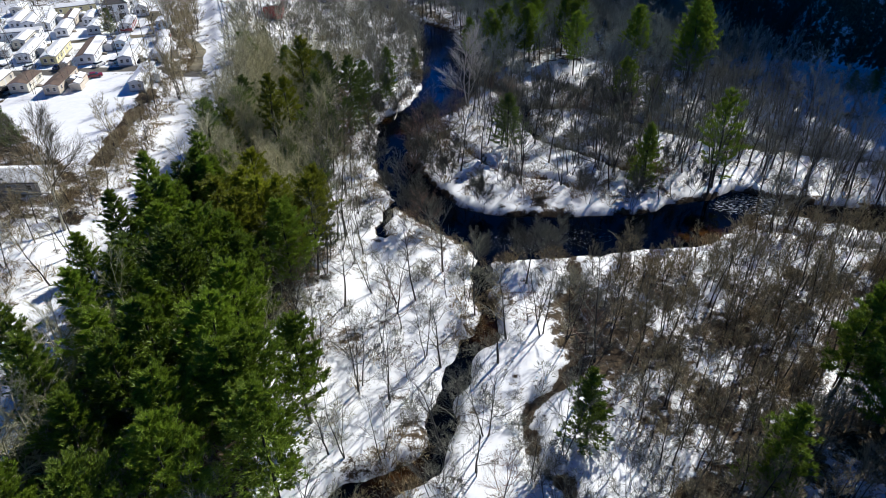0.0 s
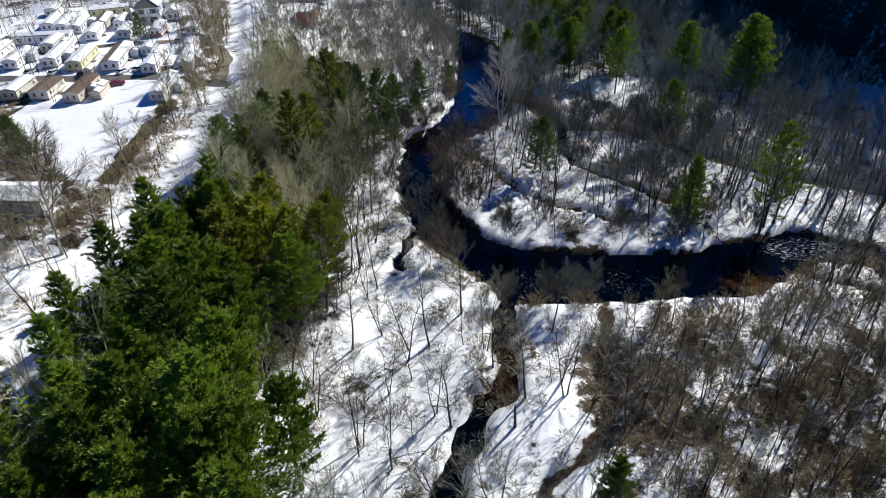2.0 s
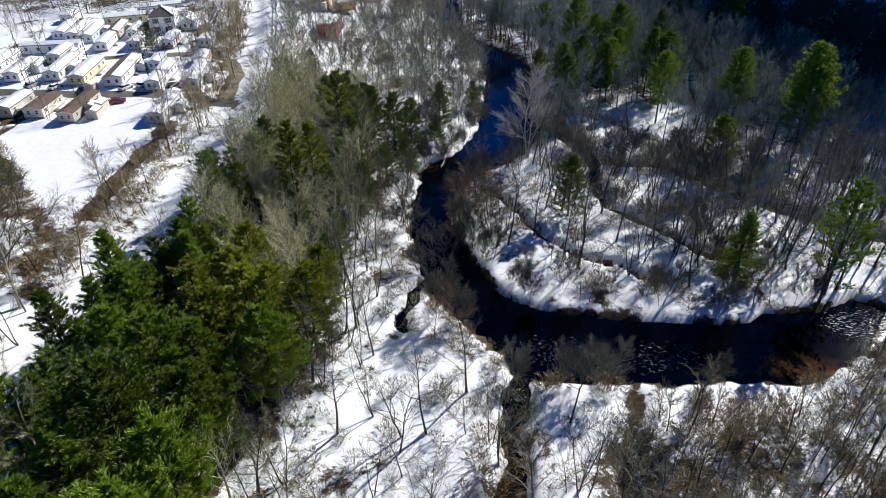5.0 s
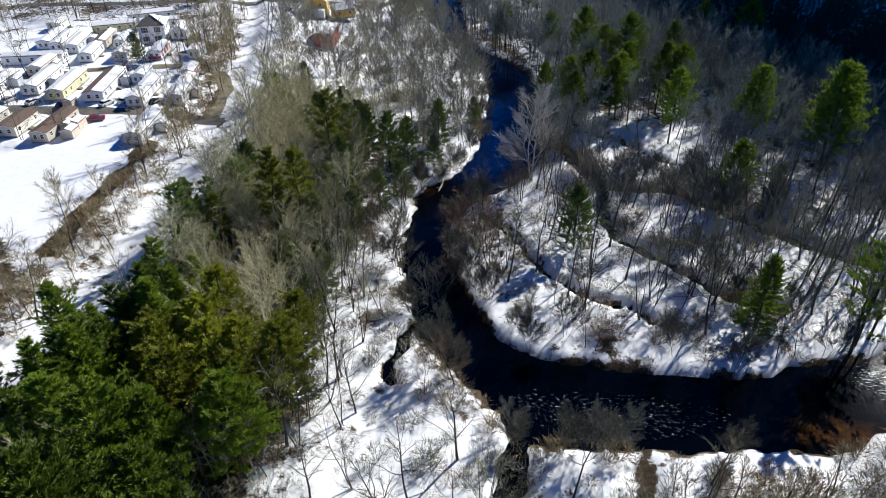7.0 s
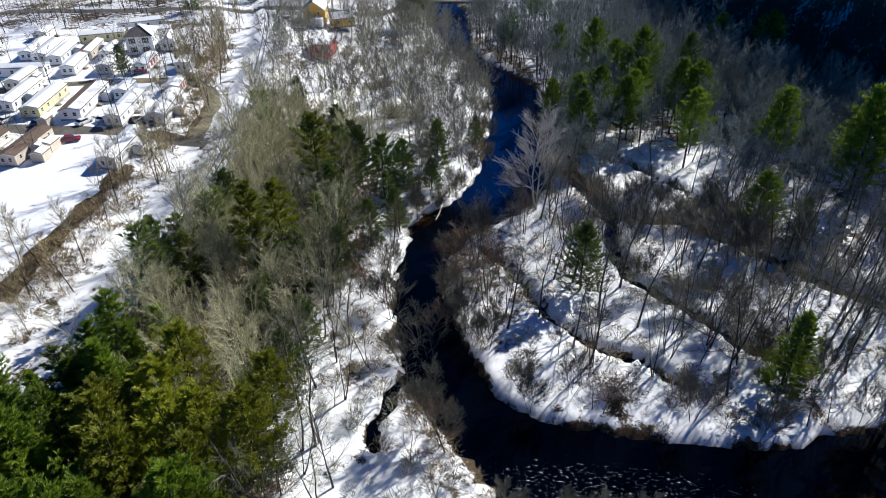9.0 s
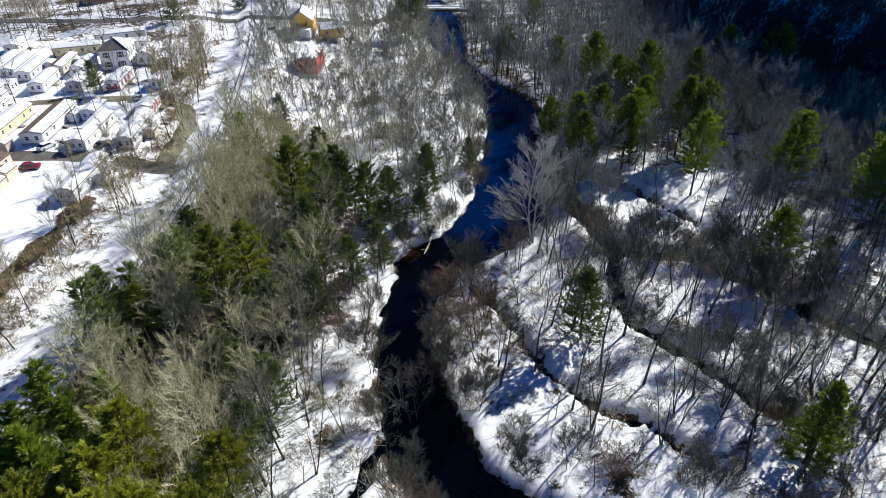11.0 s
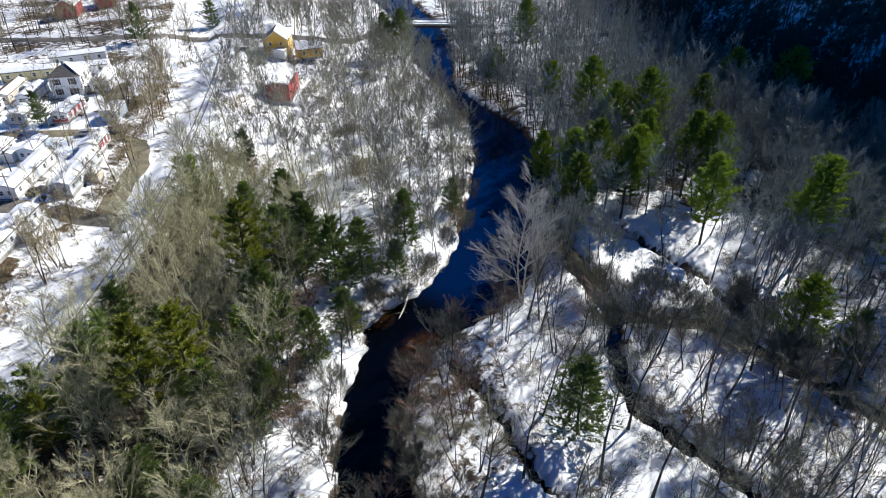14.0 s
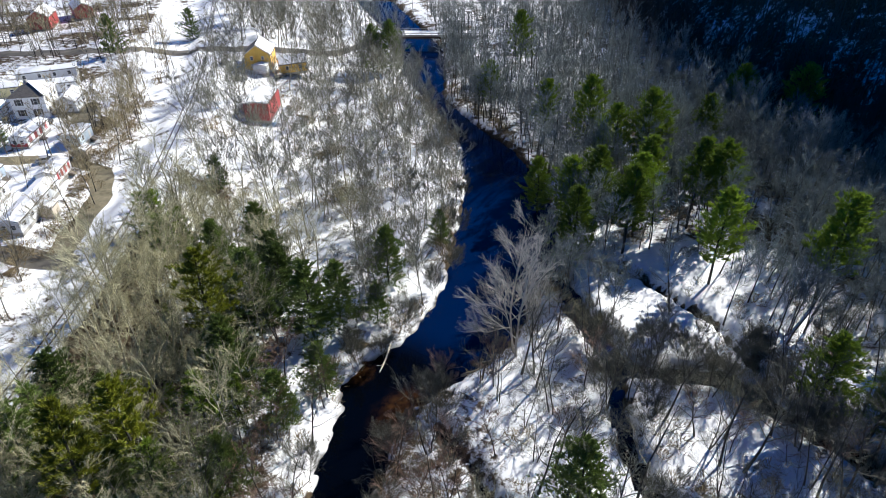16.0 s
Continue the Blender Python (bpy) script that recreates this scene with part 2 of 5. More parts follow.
class Geo:
    """Gathers boxes, prisms and tubes into one mesh."""

    def __init__(self):
        self.v, self.f = [], []

    def add(self, verts, faces):
        o = len(self.v)
        self.v += [tuple(p) for p in verts]
        self.f += [tuple(i + o for i in f) for f in faces]
        return self

    def box(self, x0, x1, y0, y1, z0, z1, m=None):
        p = [Vector((x, y, z)) for z in (z0, z1) for x, y in ((x0, y0), (x1, y0), (x1, y1), (x0, y1))]
        return self.add([m @ q for q in p] if m else p, [(3, 2, 1, 0), (4, 5, 6, 7), (0, 1, 5, 4), (1, 2, 6, 5), (2, 3, 7, 6), (3, 0, 4, 7)])

    def extrude(self, outline, y0, y1, m=None):
        """An outline in x and z, drawn from y0 to y1."""
        n = len(outline)
        p = [Vector((x, y, z)) for y in (y0, y1) for x, z in outline]
        return self.add([m @ q for q in p] if m else p, [tuple(range(n))[::1], tuple(range(2 * n - 1, n - 1, -1))] + [(i, i + n, (i + 1) % n + n, (i + 1) % n) for i in range(n)])

    def tube(self, path, radii, sides=6):
        path = [Vector(p) for p in path]
        rings = []
        for i, p in enumerate(path):
            d = (path[min(i + 1, len(path) - 1)] - path[max(i - 1, 0)]).normalized()
            u = d.orthogonal().normalized()
            w = d.cross(u)
            rings += [p + (u * math.cos(a) + w * math.sin(a)) * radii[i] for a in (2 * math.pi * k / sides for k in range(sides))]
        f = [(r * sides + k, r * sides + (k + 1) % sides, (r + 1) * sides + (k + 1) % sides, (r + 1) * sides + k) for r in range(len(path) - 1) for k in range(sides)]
        f += [tuple(range(sides))[::-1], tuple(range((len(path) - 1) * sides, len(path) * sides))]
        return self.add(rings, f)

    def mesh(self, name, mat, smooth=False, bevel=0.0):
        me = bpy.data.meshes.new(name)
        bm = bmesh.new()
        vs = [bm.verts.new(p) for p in self.v]
        for f in self.f:
            try:
                bm.faces.new([vs[i] for i in f])
            except ValueError:
                pass
        bmesh.ops.recalc_face_normals(bm, faces=bm.faces)
        if bevel:
            bmesh.ops.bevel(bm, geom=bm.edges[:], offset=bevel, segments=1, affect="EDGES")
        for f in bm.faces:
            f.smooth = smooth
        bm.to_mesh(me)
        bm.free()
        me.materials.append(mat)
        return me


def part(name, geo, mat, parent, label="", smooth=False, bevel=0.0):
    me = geo if isinstance(geo, bpy.types.Mesh) else geo.mesh(name, mat, smooth, bevel)
    ob = new(name, me)
    ob.parent = parent
    return tagged(ob, label) if label else ob


def thing(name, m, label, category, group="", kind=""):
    ob = new(name)
    ob.empty_display_size = 0.3
    ob.matrix_world = m
    return tagged(ob, label, category, group, kind)


# ---- the lie of the land ----
RAIL = [(-60, -200), (-58, 40), (-55.2, 101), (-54.7, 138), (-55.5, 152), (-58.6, 190), (-65, 222.5), (-78.2, 270), (-92.1, 316), (-114.6, 378), (-134, 430), (-215, 620), (-400, 1100)]
WEST_BANK = [(-75, 470), (-36, 386), (-31, 354), (-15.3, 320), (-3.1, 289), (0.5, 264), (0, 237), (-0.4, 221), (-3.4, 209), (-6.6, 201.5), (-12.3, 195.8),
             (-15.4, 190), (-13.8, 184.5), (-15.2, 175), (-13, 158), (-8, 140), (-1.2, 130), (8.5, 120.5), (10.1, 116.2), (15.3, 114.4), (28, 114.5), (41, 115.6),
             (61.5, 117.2), (68, 121.7), (74, 125.5), (80, 128.6), (88, 126.5), (98, 121), (120, 109), (170, 74), (240, 24)]
EAST_BANK = [(255, 40), (180, 92), (125, 124), (89, 134), (77, 140.8), (70, 136.6), (58, 135.4), (55, 132), (39, 131.4), (25, 132), (14, 134), (7.5, 138.5),
             (4, 144.7), (-1, 156), (-5.5, 168), (-4.6, 177), (-1.6, 186), (3.6, 192), (10.1, 198), (17, 212), (22.9, 230), (23.5, 246), (21.9, 261),
             (17.7, 274), (12, 288), (1.9, 303), (-7.4, 319), (-12.6, 331), (-18.2, 384), (-55, 470)]
RIVER = WEST_BANK + EAST_BANK
STREAM = [(12, 118), (10, 104), (10.9, 95), (9.7, 90), (6, 88), (4.5, 81.6), (1.8, 76.5), (0.5, 69.4), (-0.6, 63), (-6.5, 59.5), (-13, 58), (-22, 48), (-30, 30)]
BRANCH = [(30.2, 115), (30, 107), (26, 98), (27.6, 90), (24, 80), (15, 72), (14, 64), (18, 56), (22, 44), (20, 20)]
SLOUGH_A = [(22, 232), (24, 222), (28.7, 208), (32.5, 198), (50.6, 197), (63, 185), (75, 173), (95, 160), (120, 150)]
SLOUGH_B = [(32.5, 198), (31, 187), (33.3, 174), (42, 165.6), (51, 155), (62, 150)]
SLOUGH_C = [(2, 182), (8.6, 174), (15.7, 161), (24.7, 151), (32.4, 149), (39, 143)]
FOOT_Y, FOOT_X = [-300, 60, 150, 205, 226, 275, 320, 380, 450, 600, 1200], [210, 185, 178, 172, 130, 112, 94, 73, 58, 40, -40]
SLOUGH_D = [(25.6, 232), (33, 230), (43, 222), (52, 211), (56, 200)]
SLOUGH_E = [(72, 124.5), (79, 120), (87, 115), (100, 109)]
INLET = [(-8.5, 141), (-10, 136), (-11, 131), (-10.6, 126)]
GULLIES = [(STREAM, 1.9, -0.6), (BRANCH, 1.3, 0.5), (SLOUGH_A, 2.0, -0.4), (SLOUGH_B, 1.3, -0.3), (SLOUGH_C, 0.85, -0.2), (INLET, 1.2, -0.3), (SLOUGH_D, 0.8, -0.2), (SLOUGH_E, 0.8, -0.2)]


def smooth(v):
    v = np.clip(v, 0, 1)
    return v * v * (3 - 2 * v)


def wob(x, y, s, k=0.0):
    """Cheap rolling noise, about -1 to 1, with features s metres across."""
    q = 6.283 / s
    a = np.sin(q * (0.83 * x + 0.41 * y) + 1.3 + k) + np.sin(q * (-0.37 * x + 0.92 * y) + 4.1 + 2 * k)
    b = np.sin(q * 2.13 * (0.59 * x - 0.71 * y) + 0.7 + k) + np.sin(q * 1.77 * (0.95 * x + 0.22 * y) + 2.9 - k)
    return (a + 0.6 * b + 0.5 * np.sin(q * 0.53 * (x - 0.6 * y) + a)) / 3.2


def line_dist(x, y, line, closed=False):
    best = np.full(np.shape(x), 1e9)
    pts = list(line) + ([line[0]] if closed else [])
    for (ax, ay), (bx, by) in zip(pts[:-1], pts[1:]):
        dx, dy = bx - ax, by - ay
        t = np.clip(((x - ax) * dx + (y - ay) * dy) / (dx * dx + dy * dy), 0, 1)
        best = np.minimum(best, (x - ax - t * dx) ** 2 + (y - ay - t * dy) ** 2)
    return np.sqrt(best)


def inside(x, y, poly):
    r = np.zeros(np.shape(x), bool)
    for (ax, ay), (bx, by) in zip(poly, poly[1:] + poly[:1]):
        if ay != by:
            r ^= ((ay > y) != (by > y)) & (x < (bx - ax) * (y - ay) / (by - ay) + ax)
    return r


def river_dist(x, y):
    """Metres from the water's edge: positive on land, negative in the water."""
    wx, wy = x + 0.7 * wob(x, y, 7) + 0.4 * wob(x, y, 2.6, 2), y + 0.7 * wob(x, y, 6, 1) + 0.4 * wob(x, y, 2.9, 3)
    d = line_dist(wx, wy, RIVER, True)
    return np.where(inside(wx, wy, RIVER), -d, d)


RAIL_Y = np.arange(-200.0, 1100.0, 2.0)
BELL = np.exp(-0.5 * (np.arange(-24, 25) / 9.0) ** 2)
RAIL_X = np.convolve(np.pad(np.interp(RAIL_Y, [p[1] for p in RAIL], [p[0] for p in RAIL]), 24, "edge"), BELL / BELL.sum(), "valid")


def rail_x(y):
    return np.interp(y, RAIL_Y, RAIL_X)


def rail_z(y):
    return 15.0 - 2.2 * smooth((np.asarray(y, float) - 205) / 110)


def gully_dists(x, y):
    wx, wy = x + 0.9 * wob(x, y, 8, 4) + 0.3 * wob(x, y, 2.4, 1), y + 0.9 * wob(x, y, 7, 5)
    return [line_dist(wx, wy, g) for g, _, _ in GULLIES]


def land(x, y, full=False):
    """Height of the ground."""
    x, y = np.asarray(x, float), np.asarray(y, float)
    s = x - rail_x(y)
    rz = rail_z(y)
    plain = 1.7 + 0.35 * wob(x, y, 23) + 0.12 * wob(x, y, 6, 2) + 0.02 * np.clip(x - 60, 0, 60) + 2.5 * smooth((48 - s) / 40)
    width = 13 + 25 * smooth((y - 225) / 50) + 22 * smooth((y - 306) / 20)
    east = rz + (plain - rz) * smooth((s - 2.3) / width)
    west = rz - 1.2 * smooth((-s - 3) / 4) + 2.7 * smooth((-s - 9) / 16) + 0.15 * wob(x, y, 30)
    z = np.where(s > 0, east, west)
    d = (x - np.interp(y, FOOT_Y, FOOT_X)) * 0.86 + 4 * wob(x, y, 60)
    hill = 112 * (1 - np.exp(-np.clip(d, 0, None) / 85 - (np.clip(d, 0, 200) / 100) ** 2)) * smooth(d / 10)
    z = z + hill * (1 + 0.05 * wob(x, y, 35))
    r = river_dist(x, y)
    bank = np.where(r > 0, 0.15 + 1.0 * smooth(r / 1.6) + 0.04 * r, -0.15 - np.minimum(-r * 0.4, 1.4))
    z = np.where(r < 14, np.where(r > 0, bank + (z - bank) * smooth((r - 1.5) / 12.5), bank), z)
    g = gully_dists(x, y)
    for dist, (_, half, floor) in zip(g, GULLIES):
        z = np.where(r > 0, np.minimum(z, floor + (np.maximum(z, floor) - floor) * smooth((dist - half * 0.6) / (half * 1.3))), z)
    return (z, r, g, s, d) if full else z


def ground_z(x, y):
    return float(land(np.array([x]), np.array([y]))[0])


def lines_between(stops):
    """Grid lines: (start, step) pairs, ending with a lone stop."""
    out = []
    for (a, step), (b, _) in zip(stops[:-1], stops[1:]):
        out += list(np.arange(a, b - step * 0.5, step))
    return np.array(out + [stops[-1][0]])


def build_ground():
    gx = lines_between([(-3600, 400), (-800, 100), (-300, 20), (-200, 2.4), (-140, 1.4), (-100, 1.0), (100, 1.8), (200, 6), (320, 40), (800, 400), (3600, 0)])
    gy = lines_between([(-2000, 300), (-200, 30), (10, 3), (40, 1.0), (250, 1.9), (430, 5), (560, 30), (900, 300), (4200, 0)])
    X, Y = np.meshgrid(gx, gy)
    Z, r, g, s, d = land(X, Y, True)
    inside_grove = smooth((s - 4) / 6) * smooth((44 - s) / 14) * (Y < 232)
    litter = 0.33 + 0.13 * wob(X, Y, 26, 7) + 0.11 * wob(X, Y, 9, 2) + 0.06 * inside_grove
    litter = np.maximum(litter, 0.66 * smooth((2.6 - r) / 2.2) * smooth((wob(X, Y, 17, 3) + 0.75) / 0.9) * np.where((X < 1) & (Y > 168) & (Y < 330) & (s > 0) & (X < -4 + 0.06 * (Y - 190)), 0.45, 1.0))
    for dist, (_, half, _f) in zip(g, GULLIES):
        litter = np.maximum(litter, 0.75 * smooth((half * 1.15 + 0.7 * wob(X, Y, 11, 8) - dist) / (half * 0.8)))
    litter = np.maximum(litter, 0.55 * smooth((20 - np.hypot((X - 30) / 0.8, (Y - 90) / 1.2)) / 12))
    litter = np.maximum(litter, (0.42 + 0.1 * wob(X, Y, 8, 5)) * smooth((15 - np.abs(s + 17)) / 5) * (s < 0) * (Y > 118) * (Y < 330) * smooth((wob(X, Y, 12) + 0.5) / 0.8))
    litter = np.maximum(litter, 0.44 * smooth((22 - np.hypot(X - 3, (Y - 174) / 1.5)) / 14) * (X > -5))
    litter = np.maximum(litter, (0.48 + 0.13 * wob(X, Y, 14, 4)) * (0.92 + 0.08 * smooth((X - 40) / 30)) * (X > np.interp(Y, [230, 261, 303, 331, 384, 470], [24, 21, 1, -13, -19, -56])) * smooth((Y - 232) / 8))
    litter = np.maximum(litter, (0.4 + 0.14 * wob(X, Y, 15, 9)) * smooth((X - 58) / 12) * smooth((Y - 180) / 14) * ((X < 118) | (Y > 230)))
    litter = np.maximum(litter, (0.5 + 0.16 * wob(X, Y, 13, 6)) * smooth((X - 26 + 5 * wob(X, Y, 21)) / 8) * smooth((111 + 4 * wob(X, Y, 17) - Y) / 9))
    litter = np.where((s < 2) & (s > -20), np.maximum(litter, 0.33 + 0.12 * wob(X, Y, 7, 1)) - 0.1 * smooth((2.5 - np.abs(s)) / 1.5), litter)
    litter = np.where((s < -21) & (Y > 57 - 0.973 * X), 0.12, litter)
    park = (s < -21) & (Y > 196) & (Y < 345) & (X > -200)
    litter = np.where(park, 0.3 + 0.22 * wob(X, Y, 19, 11) + 0.1 * wob(X, Y, 7, 5), litter)
    litter = np.where((X > -142) & (X < -117) & (Y > 172) & (Y < 199), np.maximum(litter, 0.5 + 0.16 * wob(X, Y, 10, 4)), litter)
    litter = np.where((Y > 136) & (Y < 186), np.maximum(litter, 0.72 * smooth((2.6 + 1.4 * wob(X, Y, 14, 2) - np.abs(s + 20.5)) / 1.5)), litter)
    litter = np.where((s < -14) & (Y < 57 - 0.973 * X) & (Y > 112), np.maximum(litter, 0.52 + 0.12 * wob(X, Y, 9, 3)), litter)
    litter = np.where((s < -24) & (Y > 296) & (Y < 600), np.maximum(litter, 0.46 + 0.14 * wob(X, Y, 24, 3)), litter)
    # litter laid thicker on the hill to deepen its shade
    litter = np.maximum(litter, (0.56 + 0.12 * wob(X, Y, 18, 6)) * (d > 2))
    litter = np.where((X > 28) & (X < 56) & (Y > 201) & (Y < 233) & (np.minimum.reduce(g) > 2.2), np.minimum(litter, 0.25 + 0.1 * wob(X, Y, 11, 2)), litter)
    litter = np.maximum(litter, (0.6 + 0.07 * smooth((128 - Y) / 10) + 0.1 * wob(X, Y, 12, 4)) * smooth((s - 5) / 4) * smooth((32 - s + 4 * wob(X, Y, 18)) / 8) * smooth((Y - 36) / 6) * smooth((212 - Y) / 16))
    # bare litter below the track, also painting in the dark of the pines' shade
    litter = np.maximum(litter, 0.76 * smooth((s - 2.2) / 1.4) * smooth((11 + 3 * wob(X, Y, 13, 2) - s) / 4) * smooth((222 - Y) / 14) * (Y > 30))
    bed = smooth((0.35 - r) / 0.4)
    for dist, (_, half, floor) in zip(g, GULLIES):
        bed = np.maximum(bed, smooth((half * 0.95 - dist) / 0.7) * (0.9 if floor < 0.2 else 0.6))
    nx, ny = len(gx), len(gy)
    i = np.arange(nx * ny).reshape(ny, nx)
    q = np.stack([i[:-1, :-1], i[:-1, 1:], i[1:, 1:], i[1:, :-1]], -1).reshape(-1, 4)
    me = mesh_np("ground", np.stack([X, Y, Z], -1).reshape(-1, 3), q, [MAT_GROUND], None, True, {"litter": litter.ravel(), "bed": bed.ravel()})
    return tagged(new("ground", me), "snow-covered valley ground with brown leaf litter and muddy banks", "ground", "", "structure")


def build_water():
    gx, gy = np.arange(-90, 262, 2.0), np.arange(8, 480, 2.0)
    X, Y = np.meshgrid(gx, gy)
    shallow = np.maximum.reduce([smooth((1 - np.hypot((X - cx) / rx, (Y - cy) / ry)) / 0.6) for cx, cy, rx, ry in ((-3, 183, 6, 9), (61, 121, 9, 4), (-7, 62, 6, 5), (-14, 194, 4, 4), (10, 92, 3, 6))])
    # first ellipse: white water; second: rippled reach that gets the painted sun glints
    rapid_and_glint = np.maximum(smooth((1.3 - np.hypot((X - 80) / 13, (Y - 133) / 6)) / 0.6), 0.7 * smooth((1.1 - np.hypot((X - 26) / 30, (Y - 122) / 7)) / 0.6))
    # where the painted sky reflection sets in, upstream of the shallows
    sky_blue_mask = smooth((Y - 194 + 0.5 * X) / 12) * smooth((40 - X) / 5)
    nx, ny = len(gx), len(gy)
    i = np.arange(nx * ny).reshape(ny, nx)
    q = np.stack([i[:-1, :-1], i[:-1, 1:], i[1:, 1:], i[1:, :-1]], -1).reshape(-1, 4)
    keep = (river_dist(X, Y) < 5) | (np.minimum.reduce(gully_dists(X, Y)) < 5)
    q = q[keep.ravel()[q].any(1)]
    me = mesh_np("river_water", np.stack([X, Y, np.zeros_like(X)], -1).reshape(-1, 3), q, [MAT_WATER], None, True, {"shallow": shallow.ravel(), "rapid_and_glint": rapid_and_glint.ravel(), "pool": sky_blue_mask.ravel()})
    return tagged(new("river_water", me), "dark rippled river water between snowy banks", "river", "", "structure")


build_ground()
build_water()


# ---- trees ----
class Wood:
    """Triangles of a plant: branches as tapered tubes, twigs as slivers."""

    def __init__(self, seed):
        self.r = random.Random(seed)
        self.v, self.t, self.trunk = [], [], []

    def stem(self, pts, radii, sides):
        """One unbroken tapering trunk."""
        o = len(self.v)
        for i, (p, rad) in enumerate(zip(pts, radii)):
            d = (pts[min(i + 1, len(pts) - 1)] - pts[max(i - 1, 0)]).normalized()
            u = Vector((0, 1, 0)).cross(d).normalized()
            w = d.cross(u)
            self.v += [p + (u * math.cos(an) + w * math.sin(an)) * rad for an in (6.2832 * k / sides for k in range(sides))]
        for i in range(len(pts) - 1):
            for k in range(sides):
                a, b = o + i * sides + k, o + i * sides + (k + 1) % sides
                self.t += [(a, b, b + sides), (a, b + sides, a + sides)]
                self.trunk += [True, True]

    def tube(self, a, b, ra, rb, sides, trunk=False):
        d = (b - a).normalized()
        u = d.orthogonal().normalized()
        w = d.cross(u)
        o = len(self.v)
        for p, rad in ((a, ra), (b, rb)):
            for k in range(sides):
                an = 2 * math.pi * k / sides
                self.v.append(p + (u * math.cos(an) + w * math.sin(an)) * rad)
        for k in range(sides):
            n = (k + 1) % sides
            self.t += [(o + k, o + n, o + sides + n), (o + k, o + sides + n, o + sides + k)]
            self.trunk += [trunk, trunk]

    def sliver(self, a, b, width):
        d = b - a
        u = d.cross(Vector((self.r.uniform(-1, 1), self.r.uniform(-1, 1), self.r.uniform(-1, 1))))
        if u.length < 1e-4:
            return
        u = u.normalized() * width * 0.5
        o = len(self.v)
        self.v += [a + u, a - u, b]
        self.t.append((o, o + 1, o + 2))
        self.trunk.append(False)

    def bend(self, d, amount):
        r = self.r
        return (d + Vector((r.uniform(-1, 1), r.uniform(-1, 1), r.uniform(-0.6, 0.8))) * amount).normalized()

    def split(self, name, bark, twig):
        """Two meshes: the trunk and the crown."""
        v, t, k = np.array([tuple(p) for p in self.v]), np.array(self.t), np.array(self.trunk)
        out = []
        for flag, nm, mat in ((True, "trunk", bark), (False, "crown", twig)):
            tt = t[k == flag]
            used, inv = np.unique(tt, return_inverse=True)
            out.append(mesh_np(name + "_" + nm, v[used], inv.reshape(-1, 3), [mat]))
        return out

    def arrays(self):
        return np.array([tuple(p) for p in self.v], np.float32), np.array(self.t, np.int32), np.array(self.trunk)


def bare_wood(seed, height, spread, low, limbs, twigs, fine=True, stems=1, girth=0.017, wide=0.07, forked=0, crook=1.0, twig=0.0, up=1.0):
    """A leafless tree: stems, rising limbs, forked branches and a haze of twigs."""
    w = Wood(seed)
    r = w.r
    for st in range(stems):
        lean = Vector((r.uniform(-1, 1), r.uniform(-1, 1), 0)) * (0.05 if stems == 1 else 0.28)
        d = (Vector((0, 0, 1)) + lean).normalized()
        h = height * (1 if st == 0 else r.uniform(0.7, 0.95))
        n = 6 if fine else 4
        p, pts, rad = Vector((0, 0, -0.6)) + lean * 1.2, [], h * girth / math.sqrt(stems)
        for i in range(n + 1):
            pts.append((p.copy(), rad * (1 - 0.88 * i / n) + (0.25 * rad if i == 0 else 0)))
            d = w.bend(d, 0.13 if fine else 0.1)
            d.z = max(d.z, 0.8)
            p = p + d.normalized() * (h / n)
        w.stem([q for q, _ in pts], [q for _, q in pts], 6 if fine else 3)
        for li in range(limbs):
            u = (li + r.random()) / limbs
            f = low + (0.93 - low) * u
            i = min(int(f * n), n - 1)
            a = pts[i][0].lerp(pts[i + 1][0], f * n - i)
            ra = pts[i][1] * (0.62 if fine else 0.36)
            az = 2.4 * li + r.uniform(-0.5, 0.5) + st
            rise = (0.8 + 1.5 * u) * up + r.uniform(-0.4, 0.4)
            ld = Vector((math.cos(az), math.sin(az), rise)).normalized()
            ln = height * spread * (1.5 - 0.75 * u) * r.uniform(0.85, 1.15)
            run, segs = [a], 3 if fine else 2
            for sg in range(segs):
                ld = w.bend(ld, 0.2 * crook if sg else 0.08)
                ld = (ld + Vector((0, 0, 0.14 * up))).normalized()
                run.append(run[-1] + ld * (ln / segs))
                w.tube(run[-2], run[-1], ra * (1 - 0.8 * sg / segs), 0.015 if sg == segs - 1 else ra * (1 - 0.8 * (sg + 1) / segs), 3)
            forks = forked or (8 if fine else 5)
            for k in range(forks):
                t = 0.22 + 0.76 * (k + r.random()) / forks
                sg = min(int(t * segs), segs - 1)
                bs = run[sg].lerp(run[sg + 1], t * segs - sg)
                bd = w.bend(ld, 0.7)
                bd.z = abs(bd.z) * 0.9 + 0.1
                bd = (bd + Vector((ld.x, ld.y, 0)) * 0.25).normalized()
                bl = ln * r.uniform(0.32, 0.5) * (1.25 - 0.6 * t)
                be = bs + bd * bl
                if fine:
                    w.tube(bs, be, max(0.02, ra * 0.27), 0.006, 3)
                else:
                    w.sliver(bs, be, wide * 1.25)
                for _t in range(twigs):
                    ts = bs.lerp(be, r.uniform(0.2, 0.95))
                    td = w.bend(bd, 0.7 if fine else 1.0)
                    te = ts + td * bl * (r.uniform(0.28, 0.62) if fine and not forked else r.uniform(0.4, 0.85))
                    w.sliver(ts, te, (twig or (0.022 if forked else 0.032)) if fine else wide)
                    if fine:
                        w.sliver(ts.lerp(te, 0.45), ts.lerp(te, 0.45) + w.bend(td, 0.6) * bl * 0.5, twig * 0.8 or (0.018 if forked else 0.022))
    return w


